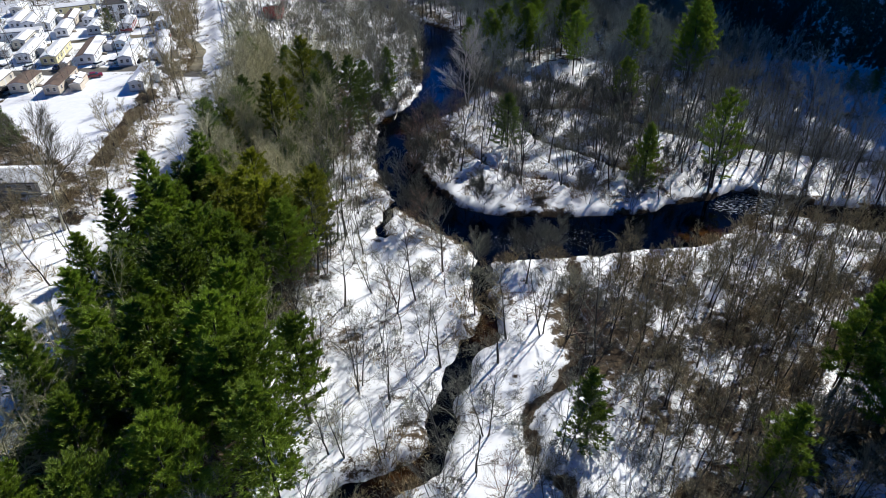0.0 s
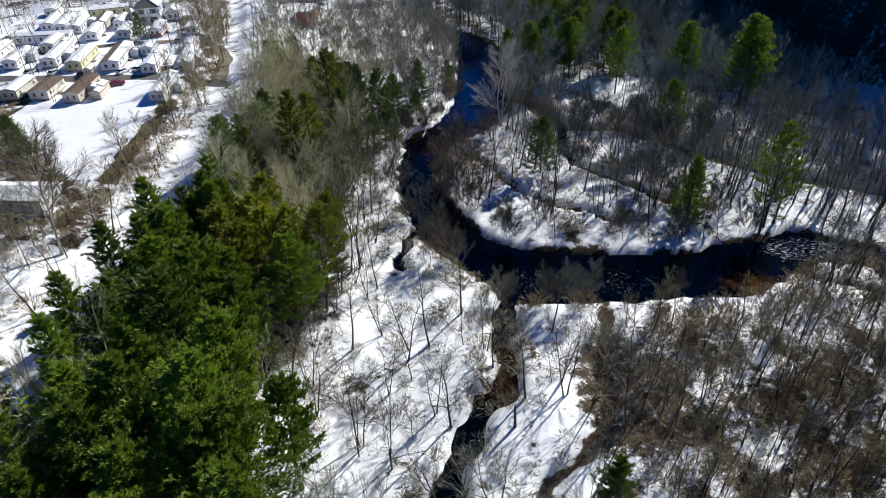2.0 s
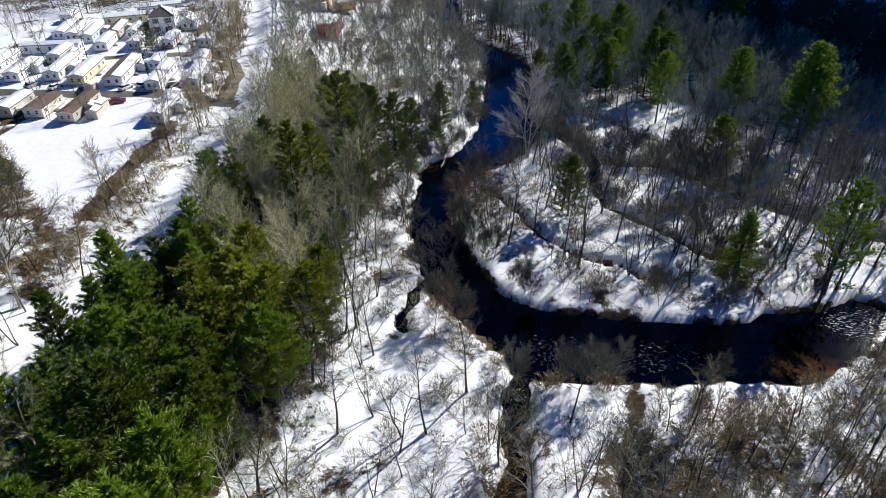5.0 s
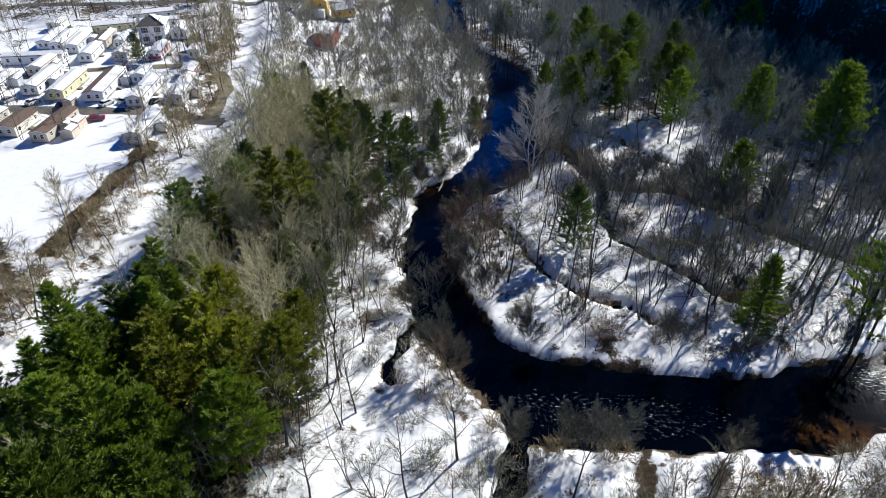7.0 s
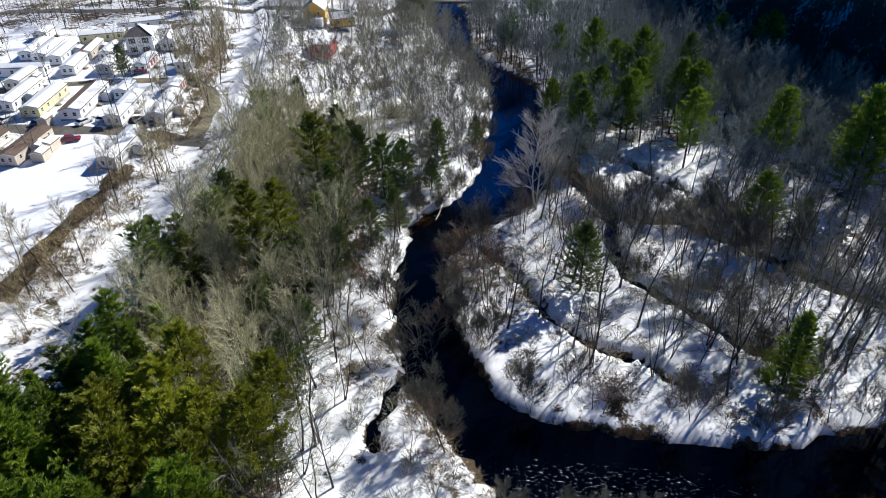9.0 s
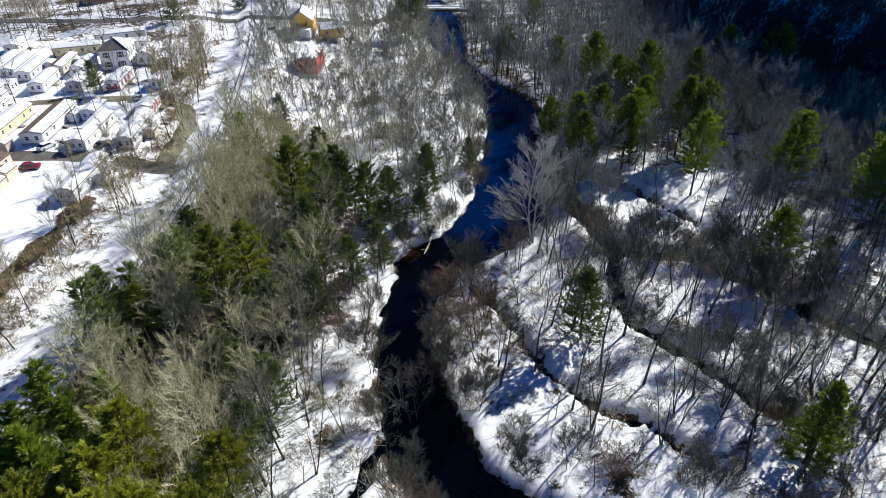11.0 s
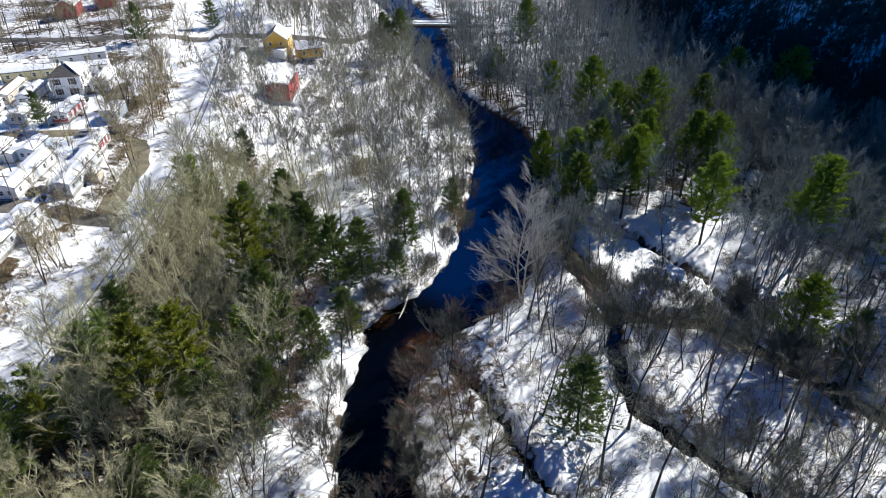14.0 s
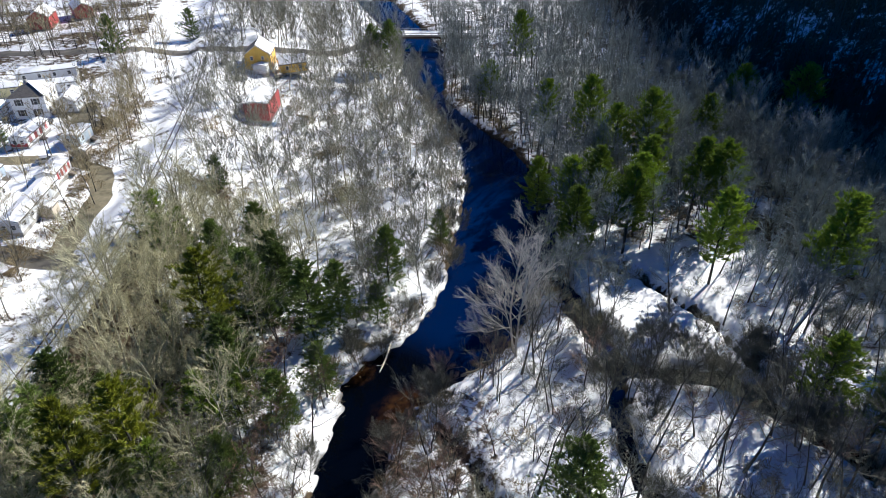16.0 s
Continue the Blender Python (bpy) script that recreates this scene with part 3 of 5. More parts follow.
def pine_wood(seed, height, spread, low, boughs, plumes, tufts, blades, needle=0.5, slim=0.22, droop=0.0, ragged=0.12):
    """A conifer: straight trunk, boughs that sweep up and out, each with plumes of needle tufts."""
    w = Wood(seed)
    r = w.r
    n = 7
    pts = [Vector((0.12 * math.sin(i * 1.3 + seed), 0.12 * math.cos(i * 1.7), -0.6 + (height + 0.4) * i / n)) for i in range(n + 1)]
    rad = [height * 0.0125 * (1 - 0.9 * i / n) + 0.03 for i in range(n + 1)]
    w.stem(pts, rad, 6)
    sides = [r.uniform(0.66, 1.2) for _ in range(7)]
    for k in range(boughs):
        f = (k + r.random()) / boughs
        if r.random() < ragged * (1.3 - f):
            continue
        az = 2.39996 * k + r.uniform(-0.35, 0.35)
        side = sides[int(az / 6.2832 * 7) % 7]
        if droop:
            shape = (1 - f) ** 0.72 * (0.72 + 0.28 * min(1, f / 0.15)) + 0.05
        else:
            shape = (1 - f ** 2.0) ** 0.8 * (0.62 + 0.38 * min(1, f / 0.35)) + 0.04
        ln = height * spread * shape * side * r.uniform(0.6, 1.2)
        d = Vector((math.cos(az), math.sin(az), 0.12 + 0.85 * f - droop)).normalized()
        a = Vector((0, 0, min(height - 0.4, height * (low + (0.97 - low) * f))))
        mid = a + d * ln * 0.55
        tip = mid + Vector((d.x, d.y, d.z + 0.35 - 1.6 * droop)).normalized() * ln * 0.45
        w.tube(a, mid, 0.035 + ln * 0.009, 0.035, 3)
        w.tube(mid, tip, 0.035, 0.012, 3)
        m = max(2, round(plumes * (0.45 + 0.55 * shape)))
        for j in range(m):
            t = 0.3 + 0.7 * (j + r.random()) / m
            c = a.lerp(mid, t / 0.55) if t < 0.55 else mid.lerp(tip, (t - 0.55) / 0.45)
            off = r.uniform(-1, 1) * ln * 0.3 * (1.2 - 0.7 * t)
            c = c + Vector((-d.y, d.x, 0)) * off
            way = Vector((d.x * 0.75 - d.y * off / (ln + 0.1) * 1.2, d.y * 0.75 + d.x * off / (ln + 0.1) * 1.2, 0.55 - 2.6 * droop)).normalized()
            size = 0.28 + 0.13 * ln
            for _ in range(tufts):
                q = c + way * r.uniform(-0.3, 1.0) * size + Vector((r.uniform(-1, 1), r.uniform(-1, 1), r.uniform(-0.35, 0.35))) * size * 0.5
                for _b in range(blades):
                    e = (way + Vector((r.uniform(-0.8, 0.8), r.uniform(-0.8, 0.8), r.uniform(-0.55, 0.75)))).normalized()
                    w.sliver(q - e * 0.1, q + e * needle * r.uniform(0.6, 1.25), needle * slim)
    return w


def plant(name, meshes, x, y, size, label, category, group, turn=0.0, lean=(0.0, 0.0), sink=0.0):
    m = pose(x, y, ground_z(x, y) - sink, lean[0], lean[1], turn) @ Matrix.Diagonal((size, size, size, 1))
    ob = thing(name, m, label, category, group)
    for nm, me in zip(("trunk", "crown"), meshes):
        part(nm, me, None, ob)
    return ob


rng = random.Random(11)
PINES = [pine_wood(s, 22, sp, lo, bo, 5, 9, 8, 0.55, 0.32, 0.0, 0.1).split("pine", MAT_BARK, MAT_NEEDLE) for s, sp, lo, bo in ((1, 0.3, 0.18, 88), (2, 0.33, 0.12, 92), (3, 0.28, 0.22, 84))]
LEAN_PINES = [pine_wood(s, 22, sp, 0.4, 62, 5, 7, 7, 0.55, 0.32, 0.0, 0.14).split("pine", MAT_BARK, MAT_GOLD_NEEDLE) for s, sp in ((31, 0.19), (32, 0.22))]
GOLD_PINE = pine_wood(33, 22, 0.3, 0.2, 86, 5, 8, 8, 0.55, 0.32, 0.0, 0.1).split("pine", MAT_BARK, MAT_GOLD_NEEDLE)
BUSHY_PINE = pine_wood(19, 16, 0.29, 0.0, 96, 5, 7, 8, 0.52, 0.26, 0.04, 0.02).split("bushy_pine", MAT_BARK, MAT_NEEDLE)
THICKET = [bare_wood(sd, ht, sp, lo, 10, 6, False, 1, 0.014, 0.075, 7).arrays() for sd, ht, sp, lo in ((81, 12, 0.25, 0.3), (82, 14, 0.2, 0.36), (83, 10, 0.32, 0.22))]
TALL_PINE = pine_wood(5, 24, 0.25, 0.14, 66, 5, 6, 8, 0.68, 0.26, 0.0, 0.3).split("tall_pine", MAT_BARK, MAT_NEEDLE)
FAR_KINDS = [pine_wood(s, 22, sp, lo, bo, 5, 6, 7, 0.62, 0.34, 0.0, 0.08).split("pine", MAT_BARK, MAT_NEEDLE) for s, sp, lo, bo in ((11, 0.29, 0.24, 92), (12, 0.32, 0.18, 96), (13, 0.27, 0.3, 86))]
YOUNG = [pine_wood(s, 9, 0.34, 0.05, 46, 4, 4, 6, 0.5, 0.3, 0.06, 0.03).split("young", MAT_BARK, m) for s, m in ((14, MAT_NEEDLE), (15, MAT_HEMLOCK))]
HEMLOCKS = [pine_wood(s, 16, 0.42, 0.02, 104, 6, 6, 7, 0.5, 0.32, 0.04, 0.04).split("hemlock", MAT_BARK, MAT_HEMLOCK) for s in (7, 8)]

# x, y and the height of the treetop over the river
GROVE_PINES = [(-51, 109, 29), (-52, 95, 29), (-52, 82, 29), (-47, 121, 24), (-37, 125, 24), (-25, 125, 20), (-46, 96, 28), (-39, 95, 28), (-35, 100, 24), (-27, 107, 23), (-39, 83, 31), (-42, 77, 28), (-30, 78, 29), (-30, 68, 30),
               (-38, 68, 30), (-46, 68, 28), (-24, 64, 27), (-28, 62, 28), (-40, 61, 29), (-22, 55, 26), (-44, 54, 27), (-33, 50, 27), (-39, 43, 27), (-48, 84, 28), (-42, 114, 24), (-24, 115, 23), (-37, 118, 23),
               (-27, 102, 25), (-50, 60, 28), (-31, 90, 26), (-50, 74, 28), (-47, 105, 26), (-52, 48, 28), (-48, 45, 27), (-55, 66, 29), (-20, 70, 24), (-33, 57, 28), (-30, 114, 23), (-39, 157, 29), (-35.5, 188, 29), (-46, 148, 24), (-36, 164, 26), (-50.5, 113.5, 23), (-48, 117, 22), (-44, 118, 23), (-51, 121, 21), (-33, 112, 24), (-40, 110, 25), (-36, 106, 25), (-49, 101, 27), (-50.5, 129, 21), (-45.5, 126, 20)]
BANK_PINES = [(22.5, 64, 15), (46, 54, 18), (63, 70, 24), (69, 66, 25), (73.5, 72, 24), (65, 60, 24), (54.5, 143, 17), (71, 140.5, 26)]
FAR_PINES = [(46, 269, 25), (32, 280, 24), (37, 233, 22), (53, 223, 22), (25, 226, 22), (71, 217, 25), (61, 188, 20), (88, 207, 29), (92, 212, 27), (91, 295, 23), (63, 279, 20), (21, 288, 20), (38, 268, 21), (43, 247, 22),
             (53, 245, 23), (59, 246, 22), (14, 356, 22), (5, 308, 19), (78, 303, 20), (19, 252, 17), (26, 240, 20), (32, 244, 21), (40, 240, 21)]
DARK_CONIFERS = [(23, 167, 16), (-48, 169, 15), (-44, 211, 16), (-33, 200, 18), (-30, 206, 16), (-23, 200, 17), (-19, 205, 14), (-47, 159, 16), (-31, 183, 17), (-25, 165, 13), (-41, 122, 15), (-46, 119, 15),
                 (-25, 118, 15), (-29, 108, 14), (-57, 243, 9), (-12, 218, 14), (-18, 187, 11), (-22, 179, 12), (-38, 162, 13), (-34, 146, 13), (-26, 144, 12), (-26, 134, 13), (-51, 147, 13),
                 (-33, 211, 15), (-40, 222, 14), (-35, 353, 19), (-41, 349, 18), (-112, 354, 12), (-127, 325, 14), (-112.6, 245.5, 9), (70, 187, 12), (137, 196, 7), (141, 193, 8), (146, 197, 7), (150, 190, 8), (143, 186, 6), (155, 194, 8), (152, 182, 7), (-99.5, 147, 11), (-3, 234, 9), (-12, 206, 9)]
for grove, group, label in ((GROVE_PINES, "pines of the grove", "tall bright green white pine in a crowded grove on snow"),
                            (BANK_PINES, "pines by the river", "lone green white pine standing among bare trees on snow"),
                            (FAR_PINES, "pines of the far wood", "green white pine rising above grey bare woodland")):
    for i, (x, y, h) in enumerate(grove):
        h -= ground_z(x, y) if grove is GROVE_PINES else 0.0
        me, base = (TALL_PINE, 24) if (x, y) == (71, 140.5) else (BUSHY_PINE, 16) if grove is BANK_PINES and h < 19 else (BUSHY_PINE, 13.5) if grove is GROVE_PINES and h < 16.5 and y < 130 else (LEAN_PINES[i % 2], 22) if grove is GROVE_PINES and y > 130 else (GOLD_PINE, 22) if grove is GROVE_PINES and y > 103 else ((FAR_KINDS if grove is FAR_PINES else PINES)[i % 3], 22)
        plant("pine_tree", me, x, y, h / base, label, "pine tree", group, rng.uniform(0, 360), (rng.uniform(-2, 2), rng.uniform(-2, 2)))
for i, (x, y, h) in enumerate(DARK_CONIFERS):
    plant("hemlock_tree", HEMLOCKS[i % 2], x, y, h / 16, "dark green hemlock with drooping boughs among bare trees", "hemlock tree", "hemlocks", rng.uniform(0, 360))

young = random.Random(17)
for i in range(26):
    y = young.uniform(122, 222)
    x = float(rail_x(y)) + young.uniform(5, 31)
    plant("young_conifer", YOUNG[i % 2], x, y, young.uniform(0.7, 1.55), "small bushy green conifer under bare trees", "conifer", "young conifers of the grove", young.uniform(0, 360))

for i in range(18):
    y = 88 + 2.3 * i + (i > 13) * 9 * (i - 13) + young.uniform(-1.5, 1.5)
    x = float(rail_x(y)) + young.uniform(4.8, 10)
    plant("young_conifer", YOUNG[i % 2], x, y, young.uniform(1.1, 1.75), "bushy dark conifer on the slope below the railway", "conifer", "young conifers of the grove", young.uniform(0, 360))

# leafless trees: detailed kinds for the trees that stand alone, plain ones for the woods
KINDS = {"broad": ((21, 14, 0.31, 0.25, 12, 9), MAT_TWIG), "slim": ((22, 15, 0.24, 0.26, 12, 5), MAT_TWIG), "tall": ((23, 18, 0.18, 0.42, 12, 5), MAT_TWIG),
         "olive": ((24, 14, 0.29, 0.26, 12, 9), MAT_TWIG_OLIVE), "red": ((25, 9, 0.36, 0.2, 11, 6), MAT_TWIG_RED)}
NEAR = {k: bare_wood(*a[:4], 6 if k in ("broad", "olive") else a[4], 4 if k in ("slim", "tall") else 6, True, 2 if k in ("broad", "olive") else 1, 0.0115, 0.07, 6 if k in ("slim", "tall") else 8, 1.7, 0.0, 0.7).split(k, MAT_BARK, m) for k, (a, m) in KINDS.items()}
NEAR["clump"] = bare_wood(26, 9, 0.32, 0.2, 9, 9, True, 3, 0.0095, 0.07, 16).split("clump", MAT_BARK, MAT_TWIG)
FINE = {k: bare_wood(*a, True, 1, 0.012, crook=1.8, up=0.62).arrays() for k, (a, m) in KINDS.items()}
FINE["broad_b"] = bare_wood(71, 13, 0.32, 0.25, 11, 6, crook=2.0, up=0.6).arrays()
FINE["slim_b"] = bare_wood(72, 15, 0.2, 0.3, 10, 5).arrays()
DISTANT = [bare_wood(sd, ht, sp, lo, 11, 8, False, 1, 0.0105, 0.06, 8).arrays() for sd, ht, sp, lo in ((61, 15, 0.27, 0.32), (62, 17, 0.24, 0.36), (63, 13, 0.32, 0.25), (64, 16, 0.28, 0.3))]
DISTANT_PLAIN = [bare_wood(sd, ht, sp, 0.32, 9, 5, False, 1, 0.011, 0.1).arrays() for sd, ht, sp in ((68, 15, 0.28), (69, 17, 0.25), (70, 13, 0.32))]
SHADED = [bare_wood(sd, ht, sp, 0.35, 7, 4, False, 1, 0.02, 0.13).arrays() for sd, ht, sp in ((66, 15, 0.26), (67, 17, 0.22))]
LABELS = {"broad": "spreading leafless grey-brown tree on snowy ground", "slim": "slender leafless tree with a long bare trunk on snow",
          "tall": "tall thin leafless tree casting a shadow on snow", "olive": "leafless tree with olive lichened twigs", "red": "low leafless tree with reddish twigs by the river",
          "clump": "many-stemmed leafless shrub tree on the river bank"}

SYCAMORE = bare_wood(47, 19, 0.25, 0.14, 14, 8, True, 2, 0.013, 0.07, 11, 2.3, 0.03, 0.75).split("sycamore", MAT_PALE, MAT_TWIG_PALE)
plant("sycamore_tree", SYCAMORE, 14.5, 199, 1.42, "pale leafless sycamore with white limbs at the water's edge", "sycamore tree", "", 40)

BANK_TREES = [(20, 114.2, "clump", 1.15), (43, 115.2, "clump", 0.85), (-6.5, 148, "broad", 0.9), (-13.5, 160, "broad", 0.85), (-15.8, 170, "clump", 0.9),
              (-14.8, 158, "clump", 1.0), (-9.5, 145, "clump", 0.9), (-2.5, 172, "red", 0.9), (1, 190, "red", 1.0), (-3.5, 165, "clump", 0.9), (-1, 159, "red", 0.8), (3, 149, "clump", 0.8), (-6.9, 203.2, "clump", 0.95), (-2.2, 215.5, "clump", 0.8), (-13.2, 194.5, "clump", 0.75), (0.4, 240, "clump", 0.9), (0.9, 256, "clump", 0.85), (-9.8, 197.5, "clump", 0.8), (0.3, 226, "clump", 0.8), (-11.5, 151, "slim", 0.85), (-13.2, 155.5, "broad", 0.8), (-16.2, 163, "slim", 0.95),
              (-16.6, 176, "slim", 0.9), (-3.2, 161.5, "slim", 0.75), (-4.6, 170, "broad", 0.7), (1.5, 153, "broad", 0.75), (-16.8, 186, "slim", 0.85), (-7.5, 139.5, "slim", 0.8), (-20.5, 142, "olive", 1.1), (-22.5, 147, "olive", 1.05), (-17, 133, "olive", 1.1), (-18.5, 124, "olive", 1.0), (-24, 152, "olive", 1.15), (-14.2, 141.5, "olive", 0.95), (-27, 158, "olive", 1.1), (-29, 166, "olive", 1.05), (8.5, 192, "broad", 1.05), (11.5, 187, "broad", 0.95), (17.5, 194, "slim", 1.1),
              (-4.2, 146, "broad", 0.8), (-5.2, 152, "red", 1.0), (-2.8, 157, "clump", 1.05), (-25, 138, "broad", 1.0)]
for i, (x, y, kind, size) in enumerate(BANK_TREES):
    plant("bank_tree", NEAR[kind], x, y, size, LABELS[kind], "bare tree", "trees overhanging the river", 47 * i, (rng.uniform(-9, 9), rng.uniform(-9, 9)))

CLEAR = []          # rectangles kept free of plants: x0, x1, y0, y1


def density(x, y, r, g, s, d):
    """Trees per square metre, by the kind of ground."""
    p = np.full(x.shape, 0.0)
    grove = (s > 4.0) & (s < 44) & (y < 228 + 8 * wob(x, y, 30))
    p = np.where(grove, np.where((y > 86) & (y < 127) & (s < 22), 0.02, np.where(s < 15, np.where(y > 150, 0.12, 0.085), np.where(y < 132, 0.048, 0.05))) * smooth((41 - s) / 10), p)
    p = np.where((s >= 26) & (x < 30) & (y < 118), 0.015, p)
    p = np.where((s > 5) & (y >= 190) & (x < 12) & ~grove, 0.03, p)
    p = np.where((s > 5) & (y >= 300) & (x < 0), 0.03, p)
    p = np.where((x > 31) & (y < 109), 0.08, p)
    point = (x > -4) & (y >= 120) & (y < 200)
    p = np.where(point, 0.028 + 0.03 * smooth((x - 70) / 30), p)
    p = np.where((y >= 196) & (x > 10) & (y < 470), np.where(y > 232, 0.05, 0.035) + 0.012 * smooth((x - 45) / 25), p)
    p = np.where((s < -9) & (s > np.where(y < 215, -19, -27)) & (y > 112) & (y < 330), 0.042, p)
    p = np.where((s < -5) & (y <= 128), 0.017, p)
    p = np.where((s < -24) & (y > 128), 0.006, p)
    p = np.where((s < -24) & (y > 296), 0.026, p)
    p = np.where((d > -16), np.where((d < 85) & (y < 440) & (y > 100), 0.05, 0.0), p)
    p = np.where((x > 121) & (x < 180) & (y > 150) & (y < 226) & (d < 2), 0.002, p)
    p = np.where((s < -19) & (y > 57 - 0.973 * x) & (y < 200), 0.0, p)
    p = np.where((s < -14) & (y < 57 - 0.973 * x) & (y > 116), 0.02, p)
    p = np.where((x > 26) & (x < 58) & (y > 199) & (y < 236), 0.013, p)
    bank = np.minimum(g[2], g[3])
    p = np.where((bank > 1.5) & (bank < 4.5) & (y > 150), 0.075, p)
    p = np.where(y > 440, 0.006, p)
    p = np.where((x > 72) & (x < 120) & (y >= 105) & (y < 130), 0.06, p)
    p = np.where((x > 125) & (y < 130), 0.0, p)
    p = np.where(((s < 3.5) & (s > -10)) | (r < 0.6), 0, p)
    p = np.where((r > 0.6) & (r < 3.5) & (y > 120) & (y < 330), np.maximum(p, 0.03), p)
    p = np.where((r > 0.5) & (r < 9) & (y > 232) & (y < 400) & (x > np.interp(y, [230, 261, 303, 331, 384, 470], [21, 18, -2, -16, -22, -59])), 0.1, p)
    near_gully = np.minimum.reduce(g) < 1.3
    return np.where(near_gully, 0, p)


def scatter(x0, x1, y0, y1, cell, func, seed):
    rs = np.random.RandomState(seed)
    X, Y = np.meshgrid(np.arange(x0, x1, cell), np.arange(y0, y1, cell))
    X, Y = (X + rs.uniform(0, cell, X.shape)).ravel(), (Y + rs.uniform(0, cell, Y.shape)).ravel()
    Z, r, g, s, d = land(X, Y, True)
    keep = rs.rand(len(X)) < func(X, Y, r, g, s, d) * cell * cell
    for a, b, c, e in CLEAR:
        keep &= ~((X > a) & (X < b) & (Y > c) & (Y < e))
    return [v[keep] for v in (X, Y, Z, r, s, d)]


def woodland(name, spots, kinds, mats, label, category, seed, size=(0.75, 1.2)):
    """One joined mesh of many plants."""
    rs = np.random.RandomState(seed)
    V, T, M, A, o = [], [], [], [], 0
    for x, y, z in spots:
        v, t, k = kinds[rs.randint(len(kinds))]
        a, sc, h = rs.uniform(0, 6.283), rs.uniform(*size), rs.uniform(0.9, 1.12)
        c, n = math.cos(a) * sc, math.sin(a) * sc
        V.append(np.stack([v[:, 0] * c - v[:, 1] * n + x, v[:, 0] * n + v[:, 1] * c + y, v[:, 2] * sc * h + z], -1))
        T.append(t + o)
        M.append(np.where(k, 0, 1))
        A.append(np.full(len(v), rs.rand()))
        o += len(v)
    if V:
        me = mesh_np(name, np.concatenate(V), np.concatenate(T), mats, np.concatenate(M), False, {"tint": np.concatenate(A)})
        return tagged(new(name, me), label, category, "", "stuff")


def plant_woods():
    X, Y, Z, r, s, d = scatter(-200, 330, 12, 560, 2.6, density, 3)
    gd = gully_dists(X, Y)
    slough = np.minimum(gd[2], gd[3])
    single, woods = 0, {"grove": [], "east": [], "hill": [], "village": [], "beyond": [], "bottom": [], "west": [], "south": [], "point": []}
    order = np.argsort(np.abs(X - 18) + np.abs(Y - 120) * 0.8)
    picks = random.Random(5)
    for i in order:
        x, y = float(X[i]), float(Y[i])
        loose = (s[i] > 30 and 45 < y < 205 and x < 66) and not (x > 31 and y < 112)
        if loose and single < 280:
            single += 1
            if slough[i] < 4.5:
                kind = picks.choice(("clump", "broad", "clump"))
            elif r[i] < 5:
                kind = picks.choice(("red", "clump", "clump"))
            elif 160 < y < 200 and x < 12:
                kind = picks.choice(("red", "broad", "red"))
            else:
                kind = picks.choice(("slim", "tall", "red", "broad", "olive", "tall") if y > 118 else ("slim", "broad", "red", "broad", "olive", "tall"))
            plant("bare_tree", NEAR[kind], x, y, picks.uniform(0.8, 1.25), LABELS[kind], "bare tree", "leafless trees of the flood plain", picks.uniform(0, 360), (picks.uniform(-4, 4), picks.uniform(-4, 4)))
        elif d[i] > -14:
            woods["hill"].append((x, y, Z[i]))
        elif s[i] < -24 and y > 190:
            woods["village"].append((x, y, Z[i]))
        elif s[i] < 0:
            woods["west"].append((x, y, Z[i]))
        elif s[i] < 46 and y < 240:
            woods["grove"].append((x, y, Z[i]))
        elif x < 0.5 - 0.28 * max(0.0, y - 290) and y < 400:
            woods["bottom"].append((x, y, Z[i]))
        elif y > 320 or x > 110:
            woods["beyond"].append((x, y, Z[i]))
        elif 118 <= y < 203:
            woods["point"].append((x, y, Z[i]))
        elif y < 118:
            woods["south"].append((x, y, Z[i]))
        else:
            woods["east"].append((x, y, Z[i]))
    woodland("grove_woodland", woods["grove"], [FINE["olive"], FINE["broad"], FINE["broad_b"], FINE["slim"]], [MAT_BARK_GREY, MAT_TWIG_OLIVE], "dense leafless olive-grey woodland on the valley slope", "woodland", 1, (0.8, 1.2))
    woodland("river_woodland", woods["east"], DISTANT, [MAT_BARK, MAT_TWIG_GREY], "dense leafless grey woodland beside the river", "woodland", 2)
    woodland("point_woodland", woods["point"], [FINE["slim"], FINE["slim_b"], FINE["tall"], FINE["broad_b"]], [MAT_BARK, MAT_TWIG], "slender leafless dark-stemmed trees on the snowy flood plain", "woodland", 12, (0.75, 1.15))
    woodland("bottomland_woodland", woods["bottom"], DISTANT, [MAT_BARK_GREY, MAT_TWIG], "slender leafless trees on snowy bottomland by the river", "woodland", 9, (0.7, 1.2))
    woodland("distant_woodland", woods["beyond"], DISTANT_PLAIN, [MAT_BARK, MAT_TWIG_GREY], "distant leafless grey woodland up the valley", "woodland", 8)
    # crowns take the dark bark colour, which paints the hill's shade into the twigs
    woodland("hillside_woodland", woods["hill"], SHADED, [MAT_BARK, MAT_BARK], "leafless woodland on a steep shaded hillside, shade deepened in its twig colour", "woodland", 3)
    woodland("terrace_woodland", woods["west"], DISTANT[:3], [MAT_BARK, MAT_TWIG_BROWN], "thin leafless trees beside the railway and field", "woodland", 4, (0.55, 0.95))
    woodland("village_woodland", woods["village"], DISTANT_PLAIN, [MAT_BARK, MAT_TWIG_BROWN], "brown leafless trees behind the village homes", "woodland", 10, (0.6, 1.1))
    woodland("thicket_woodland", woods["south"], THICKET, [MAT_BARK, MAT_TWIG_BROWN], "thicket of slender dark leafless trees on snow", "woodland", 5, (0.6, 1.0))


